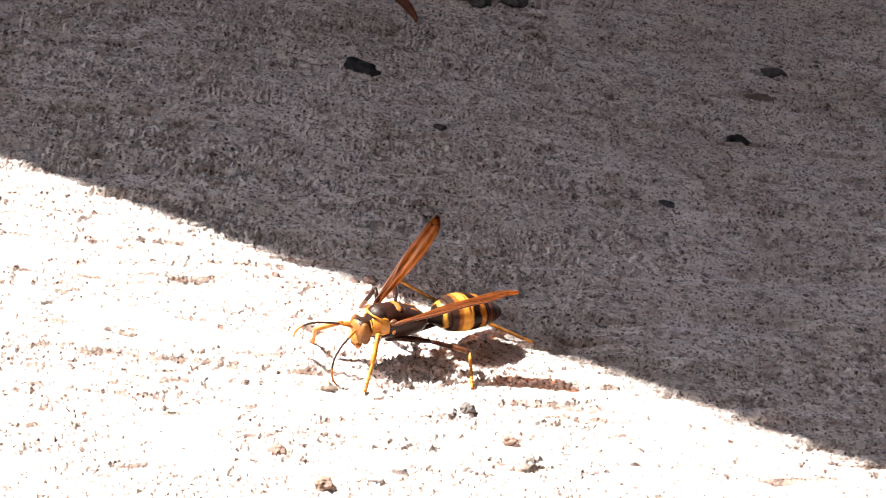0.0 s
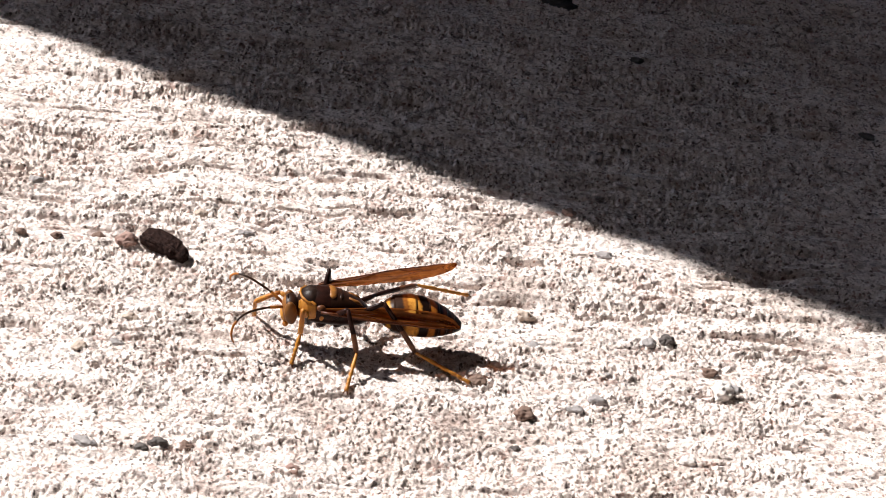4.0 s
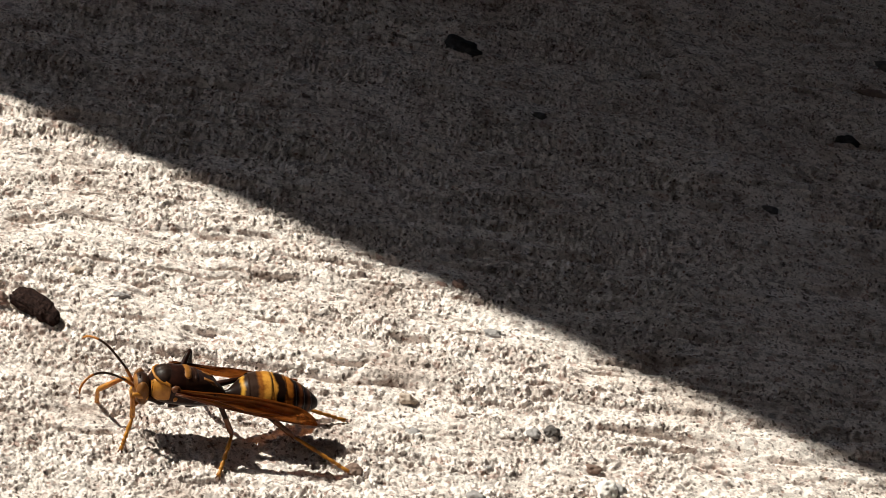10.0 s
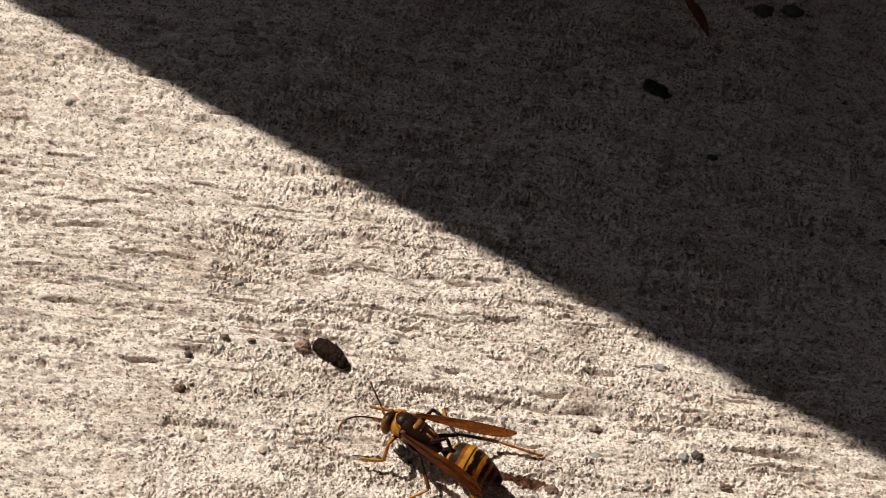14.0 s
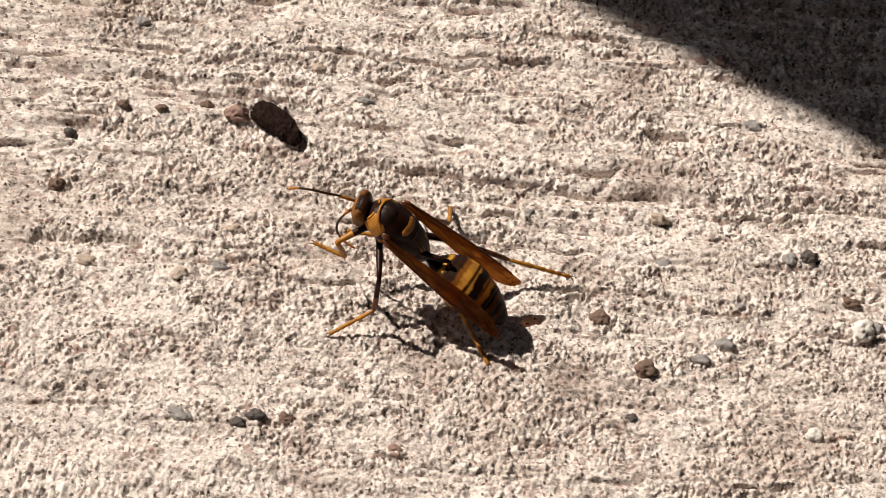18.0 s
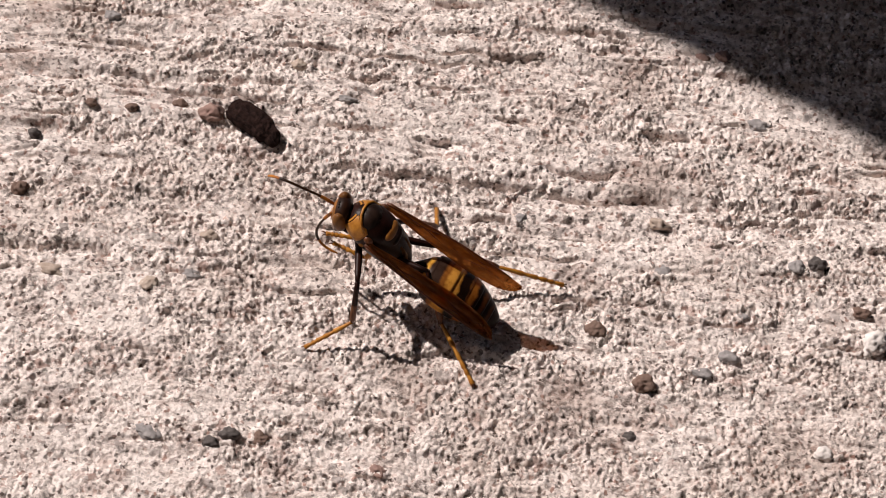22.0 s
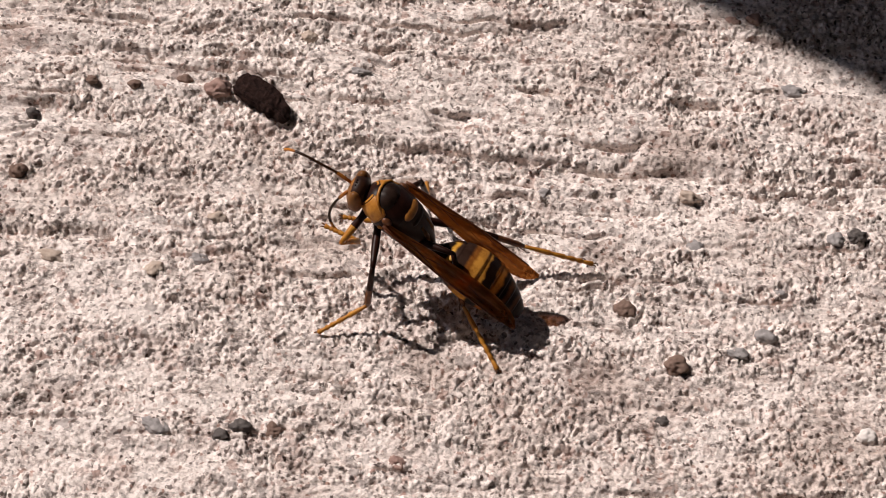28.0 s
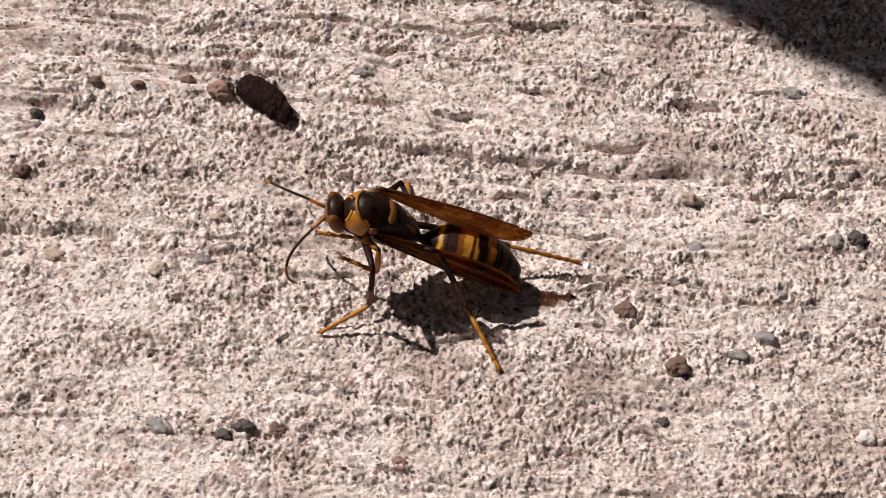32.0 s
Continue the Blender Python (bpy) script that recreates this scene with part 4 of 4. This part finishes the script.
FEET = {
    "front_left": [(0, 21.4, 21.4, 0.0, 0.15, 0.70, 0.80), (0.5, 22.0, 21.2, 0.0, 0.15, 0.70, 0.80), (1, 13.5, 14.5, 0.0, 0.15, 0.70, 0.80), (1.5, 13.3, 15.8, 0.0, 0.15, 0.70, 0.80), (2, 5.7, 9.6, 0.0, 0.15, 0.70, 0.80), (3, -3.1, 5.2, 0.0, 0.15, 0.70, 0.80), (3.5, -4.9, 3.6, 0.0, 0.15, 0.70, 0.80), (4, -9.6, 4.5, 0.0, 0.15, 0.70, 0.80), (4.5, -13.9, 2.8, 0.0, 0.15, 0.70, 0.80), (8, -13.7, 1.9, 0.0, 0.15, 0.70, 0.80), (11, -13.5, 2.6, 0.0, 0.15, 0.70, 0.80), (12.5, -13.6, -4.0, 0.0, 0.15, 0.70, 0.80), (13, -15.1, 1.6, 0.0, 0.15, 0.70, 0.80), (14.5, -19.7, 3.7, 2.0, 0.95, -0.10, -0.25), (15, -18.3, 0.1, 3.0, 0.95, -0.10, -0.25), (17.5, -19.3, 5.2, 6.0, 0.95, -0.10, -0.25), (18, -19.8, 4.8, 6.0, 0.95, -0.10, -0.25), (19, -20.6, 4.8, 7.0, 0.95, -0.10, -0.25), (20, -19.7, 5.0, 7.0, 0.95, -0.10, -0.25), (21, -18.5, 6.9, 7.0, 0.95, -0.10, -0.25), (22, -16.0, 6.7, 6.0, 0.95, -0.10, -0.25), (23, -16.8, 7.8, 5.0, 0.95, -0.10, -0.25), (24, -16.8, 7.1, 5.0, 0.95, -0.10, -0.25), (25, -16.6, 6.3, 5.0, 0.95, -0.10, -0.25), (27.5, -19.5, 3.9, 6.0, 0.95, -0.10, -0.25), (28, -18.0, 5.9, 6.0, 0.95, -0.10, -0.25), (29, -17.8, 5.3, 7.0, 0.95, -0.10, -0.25), (30, -18.2, 5.6, 7.0, 0.95, -0.10, -0.25), (31, -17.0, 5.4, 6.5, 0.95, -0.10, -0.25), (32, -16.1, 3.4, 5.0, 0.95, -0.10, -0.25)],
    "front_right": [(0, 14.8, 30.9, 0.0, 0.00, -0.50, 0.80), (0.5, 10.9, 28.0, 0.0, 0.00, -0.50, 0.80), (1, 7.4, 25.0, 0.0, 0.00, -0.50, 0.80), (1.5, 1.3, 20.8, 0.0, 0.00, -0.50, 0.80), (2, -0.4, 17.1, 0.0, 0.00, -0.50, 0.80), (2.5, -5.9, 13.7, 0.0, 0.00, -0.50, 0.80), (3, -7.8, 12.3, 0.0, 0.00, -0.50, 0.80), (3.5, -11.6, 14.3, 0.0, 0.00, -0.50, 0.80), (4, -14.9, 13.5, 0.0, 0.00, -0.50, 0.80), (4.5, -16.0, 14.5, 0.0, 0.00, -0.50, 0.80), (6.5, -17.3, 9.2, 0.0, 0.00, -0.50, 0.80), (7, -17.4, 7.4, 0.0, 0.00, -0.50, 0.80), (8, -17.2, 7.9, 0.0, 0.00, -0.50, 0.80), (9, -17.0, 7.9, 0.0, 0.00, -0.50, 0.80), (10.5, -17.6, 10.7, 0.0, 0.00, -0.50, 0.80), (11, -17.1, 11.5, 0.0, 0.00, -0.50, 0.80), (12, -17.2, 11.6, 0.0, 0.00, -0.50, 0.80), (14.5, -18.8, 10.5, 6.0, 0.90, 0.20, -0.20), (15, -17.6, 5.0, 6.0, 0.90, 0.20, -0.20), (15.5, -17.5, 4.5, 6.0, 0.90, 0.20, -0.20), (17.5, -17.2, 6.2, 6.0, 0.90, 0.20, -0.20), (18, -16.7, 7.2, 6.0, 0.90, 0.20, -0.20), (19, -16.7, 7.5, 6.0, 0.90, 0.20, -0.20), (20, -16.9, 7.4, 6.0, 0.90, 0.20, -0.20), (21, -16.8, 7.4, 6.0, 0.90, 0.20, -0.20), (22, -16.9, 7.7, 6.0, 0.90, 0.20, -0.20), (23, -16.8, 8.1, 6.0, 0.90, 0.20, -0.20), (24, -17.7, 6.1, 6.0, 0.90, 0.20, -0.20), (25, -18.1, 6.0, 6.0, 0.90, 0.20, -0.20), (28, -16.5, 7.3, 6.0, 0.90, 0.20, -0.20), (29, -16.3, 6.5, 6.0, 0.90, 0.20, -0.20), (30, -17.3, 6.9, 6.0, 0.90, 0.20, -0.20), (31, -17.8, 6.2, 6.0, 0.90, 0.20, -0.20), (31.5, -18.2, 5.6, 6.0, 0.90, 0.20, -0.20), (32, -18.7, 5.0, 6.0, 0.90, 0.20, -0.20)],
    "mid_left": [(0, 34.5, 25.7, 0.0, 0.10, 0.90, 0.35), (0.5, 25.1, 17.4, 0.0, 0.10, 0.90, 0.35), (1, 24.0, 18.3, 0.0, 0.10, 0.90, 0.35), (1.5, 16.6, 14.4, 0.0, 0.10, 0.90, 0.35), (2, 17.0, 12.5, 0.0, 0.10, 0.90, 0.35), (3, 7.6, 4.9, 0.0, 0.10, 0.90, 0.35), (3.5, 0.7, 2.2, 0.0, 0.10, 0.90, 0.35), (4, -3.0, 0.9, 0.0, 0.10, 0.90, 0.35), (4.5, -3.2, 1.5, 0.0, 0.10, 0.90, 0.35), (8, -2.9, 0.1, 0.0, 0.10, 0.90, 0.35), (9, -3.1, 0.5, 0.0, 0.10, 0.90, 0.35), (11, -2.3, 2.0, 0.0, 0.10, 0.90, 0.35), (12.5, -4.6, -9.4, 0.0, 0.85, 0.50, 0.15), (13, -5.5, -3.9, 0.0, 0.85, 0.50, 0.15), (14.5, -13.6, -2.6, 0.0, 0.80, 0.45, 0.48), (15, -14.0, -3.2, 0.0, 0.80, 0.45, 0.48), (15.5, -13.6, -3.0, 0.0, 0.80, 0.45, 0.48), (17.5, -16.4, -2.1, 0.0, 0.80, 0.45, 0.48), (23, -16.8, -2.2, 0.0, 0.80, 0.45, 0.48), (32, -16.9, -2.1, 0.0, 0.80, 0.45, 0.48)],
    "hind_left": [(0, 43.3, 38.0, 0.0, -0.95, 0.35, 0.20), (0.5, 38.6, 28.2, 0.0, -0.95, 0.35, 0.20), (1, 38.5, 28.1, 0.0, -0.95, 0.35, 0.20), (1.5, 26.3, 22.9, 0.0, -0.95, 0.35, 0.20), (2, 27.7, 22.9, 0.0, -0.95, 0.35, 0.20), (2.5, 18.5, 15.8, 0.0, -0.95, 0.35, 0.20), (3, 20.5, 16.6, 0.0, -0.95, 0.35, 0.20), (4, 10.8, 6.1, 0.0, -0.95, 0.35, 0.20), (4.5, 10.7, 6.8, 0.0, -0.95, 0.35, 0.20), (8, 11.1, 6.0, 0.0, -0.95, 0.35, 0.20), (9, 11.3, 6.3, 0.0, -0.95, 0.35, 0.20), (11, 11.2, 6.4, 0.0, -0.95, 0.35, 0.20), (12.5, 9.7, -6.4, 0.0, -0.60, 0.80, 0.20), (13, 6.9, 0.0, 0.0, -0.60, 0.80, 0.20), (14.5, -0.5, -1.3, 0.0, -0.60, 0.80, 0.20), (15, -1.6, -1.3, 0.0, -0.60, 0.80, 0.20), (15.5, -1.0, -1.1, 0.0, -0.60, 0.80, 0.20), (17.5, 0.7, -2.1, 0.0, -0.60, 0.80, 0.20), (23, 0.3, -2.8, 0.0, -0.60, 0.80, 0.20), (32, 0.5, -2.7, 0.0, -0.60, 0.80, 0.20)],
    "hind_right": [(0, 30.2, 45.1, 0.0, -0.80, 0.50, 0.25), (1, 24.0, 37.8, 0.0, -0.80, 0.50, 0.25), (2, 15.4, 31.0, 0.0, -0.80, 0.50, 0.25), (3, 10.1, 23.2, 0.0, -0.80, 0.50, 0.25), (4, 10.5, 24.5, 0.0, -0.90, -0.30, 0.30), (4.5, 7.0, 24.8, 0.0, -0.90, -0.30, 0.30), (8, 8.0, 21.7, 0.0, -0.90, -0.30, 0.30), (12.5, 12.9, 6.8, 0.0, -1.00, 0.00, 0.14), (13, 12.0, 12.2, 0.0, -1.00, 0.00, 0.14), (14.5, 8.2, 13.8, 0.0, -1.00, 0.00, 0.14), (15, 14.2, 11.4, 0.0, -1.00, 0.00, 0.14), (15.5, 13.4, 11.6, 0.0, -1.00, 0.00, 0.14), (17.5, 11.4, 11.2, 0.0, -1.00, 0.00, 0.14), (23, 11.3, 11.3, 0.0, -1.00, 0.00, 0.14), (32, 11.4, 11.2, 0.0, -1.00, 0.00, 0.14)],
    "mid_right": [(0, 21.9, 41.4, 0.0, -0.30, -0.80, 0.40), (0.5, 19.6, 37.4, 0.0, -0.30, -0.80, 0.40), (1, 15.5, 34.9, 0.0, -0.30, -0.80, 0.40), (1.5, 10.3, 29.9, 0.0, -0.30, -0.80, 0.40), (2, 7.0, 27.5, 0.0, -0.30, -0.80, 0.40), (2.5, 2.0, 23.7, 0.0, -0.30, -0.80, 0.40), (3, 1.3, 21.3, 0.0, -0.30, -0.80, 0.40), (3.5, -1.1, 21.4, 0.0, -0.30, -0.80, 0.40), (4, -7.4, 20.2, 0.0, 0.10, -0.80, 0.50), (12.5, -8.9, 17.4, 0.0, 0.10, -0.80, 0.50), (15, -6.7, 19.0, 0.0, 0.10, -0.80, 0.50), (17.5, -6.3, 18.0, 0.0, 0.10, -0.80, 0.50), (23, -6.5, 18.4, 0.0, 0.10, -0.80, 0.50), (32, -11.4, 17.5, 0.0, 0.10, -0.80, 0.50)],
}
WINGSET = [
    (0, 11, 13, 8, 32, 25, 8),
    (0.5, 11, 10, 8, 24, 22, 8),
    (1, -1, 8, 8, 21, 25, 8),
    (1.5, 6, 11, 8, 10, 24, 8),
    (2, 2, 7, 8, 19, 17, 8),
    (2.5, 4, 8, 8, 14, 20, 8),
    (3, -5, 3, 8, 15, 17, 8),
    (3.5, 1, 0, -32, 6, 16, 8),
    (4, 3, -3, -32, 1, 15, 8),
    (4.5, 3, 2, -32, 9, 6, 8),
    (6.5, 10, -4, -40, 8, -7, -4),
    (7, 10, -6, -40, 8, -9, -4),
    (8, 10, -9, -40, 8, -10, -4),
    (9, 10, -8, -40, 8, -10, -4),
    (10.5, 10, -4, -40, 8, -10, -4),
    (11, 11, -1, -50, -0, 12, -4),
    (12, 12, -1, -50, 15, 9, -4),
    (13, 12, -1, -50, 12, 2, -4),
    (14, 13, -2, -58, 17, 7, 5),
    (14.5, 7, -2, -58, 22, -10, 5),
    (15, 7, 7, -58, 15, 11, 5),
    (15.5, 7, 10, -58, 18, 4, 5),
    (17.5, 6, 10, -58, 10, 7, 5),
    (18, 8, 7, -58, 4, 2, 5),
    (19, 7, 4, -58, 2, 5, 5),
    (20, 3, 10, -58, -2, 17, 5),
    (21, 3, 12, -58, -1, 12, 5),
    (22, 4, 10, -58, 1, 17, 5),
    (23, 7, 9, -58, -1, 8, 5),
    (24, 3, 10, -58, 6, 12, 5),
    (25, 2, 10, -58, 3, 17, 5),
    (28, 5, 5, -58, 1, 6, 5),
    (29, 5, 2, -58, -5, 10, 5),
    (30, 4, 10, -58, 3, 16, 5),
    (31, 2, 10, -58, 2, 17, 5),
    (31.5, 3, 11, -58, 5, 14, 5),
    (32, 7, 4, -58, -4, 13, 5),
]
HEADSET = [
    (0, 8, 0, 25, -25, 15, 5),
    (1, 8, 0, 30, -35, 10, 12),
    (2, 8, 0, 35, -30, 12, 8),
    (3, 8, 5, 30, -15, 10, 14),
    (4, 8, 0, 22, 0, 25, 20),
    (6.5, 8, 0, 14, 30, 25, 40),
    (8, 8, 0, 14, 30, 25, 42),
    (10.5, 8, 0, 14, 30, 25, 42),
    (13, 10, 0, 30, 10, 25, 20),
    (15, 22, 0, 35, 10, 45, 30),
    (17.5, 37, 8, 25, -10, -10, 10),
    (18, 37, 8, 8, -74, -15, 12),
    (19, 37, 8, 8, -74, 5, 22),
    (20, 37, 5, 8, -74, 5, 32),
    (21, 37, 5, 8, -74, 8, 28),
    (22, 42, 12, 8, -74, 0, 20),
    (23, 54, 16, 8, -74, -8, 28),
    (24, 37, 8, 8, -74, -22, 6),
    (25, 34, 8, 8, -74, -26, 2),
    (27.5, 37, 5, 8, -74, 0, -8),
    (28, 37, 5, 8, -74, 0, 16),
    (29, 40, 5, 8, -74, 5, 24),
    (30, 37, 0, 8, -74, -12, 16),
    (30.5, 34, 5, 30, -5, 30, 32),
    (31, 34, 5, 35, -12, 42, 22),
    (32, 49, 5, 38, -12, 25, 8),
]


def blend(rows, t):
    for a, b in zip(rows, rows[1:]):
        if t <= b[0]:
            f = 0 if b[0] == a[0] else min(1, max(0, (t - a[0]) / (b[0] - a[0])))
            f = f * f * (3 - 2 * f)
            return [p + (q - p) * f for p, q in zip(a[1:], b[1:])]
    return list(rows[-1][1:])


def motions():
    times = [k * 0.25 for k in range(129)]
    tracks = {ob: [] for ob in (wasp, HEAD, ABDOMEN, *ANTENNAE.values(), *WINGS.values(), *(o for l in LEG_PARTS.values() for o in l))}
    for t in times:
        x, y, z, head, nose, roll, belly, swing = blend(BODY, t)
        root = pose(x * MM, y * MM, z * MM, 0, 0, head) @ pose(0, 0, 0, roll, -nose, 0)
        tracks[wasp].append((t, root))
        tracks[ABDOMEN].append((t, pose(-5.25 * MM, 0, -0.75 * MM, 0, belly, swing)))
        nod, turn, la, le, ra, re = blend(HEADSET, t)
        tracks[HEAD].append((t, pose(2.9 * MM, 0, -0.1 * MM, 0, nod, turn) @ pose(1.05 * MM, 0, -0.1 * MM)))
        tracks[ANTENNAE[1]].append((t, pose(0.85 * MM, 0.4 * MM, 0.45 * MM, 0, -le, la)))
        tracks[ANTENNAE[-1]].append((t, pose(0.85 * MM, -0.4 * MM, 0.45 * MM, 0, -re, -ra)))
        lo, ll, lr, ro, rl, rr = blend(WINGSET, t)
        tracks[WINGS[1]].append((t, pose(0.7 * MM, 2.3 * MM, 1.1 * MM, 0, 0, -lo) @ pose(0, 0, 0, 0, ll, 0) @ pose(0, 0, 0, lr, 0, 0)))
        tracks[WINGS[-1]].append((t, pose(0.7 * MM, -2.3 * MM, 1.1 * MM, 0, 0, ro) @ pose(0, 0, 0, 0, rl, 0) @ pose(0, 0, 0, -rr, 0, 0)))
        for key, rows in FEET.items():
            fx, fy, fz, hx, hy, hz = blend(rows, t)
            back = root.inverted()
            for ob, m in zip(LEG_PARTS[key], leg_poses(key, root, (fx * MM, fy * MM, fz * MM), (hx, hy, hz))):
                tracks[ob].append((t, back @ m))
    for ob, rows in tracks.items():
        walk(ob, rows)


motions()
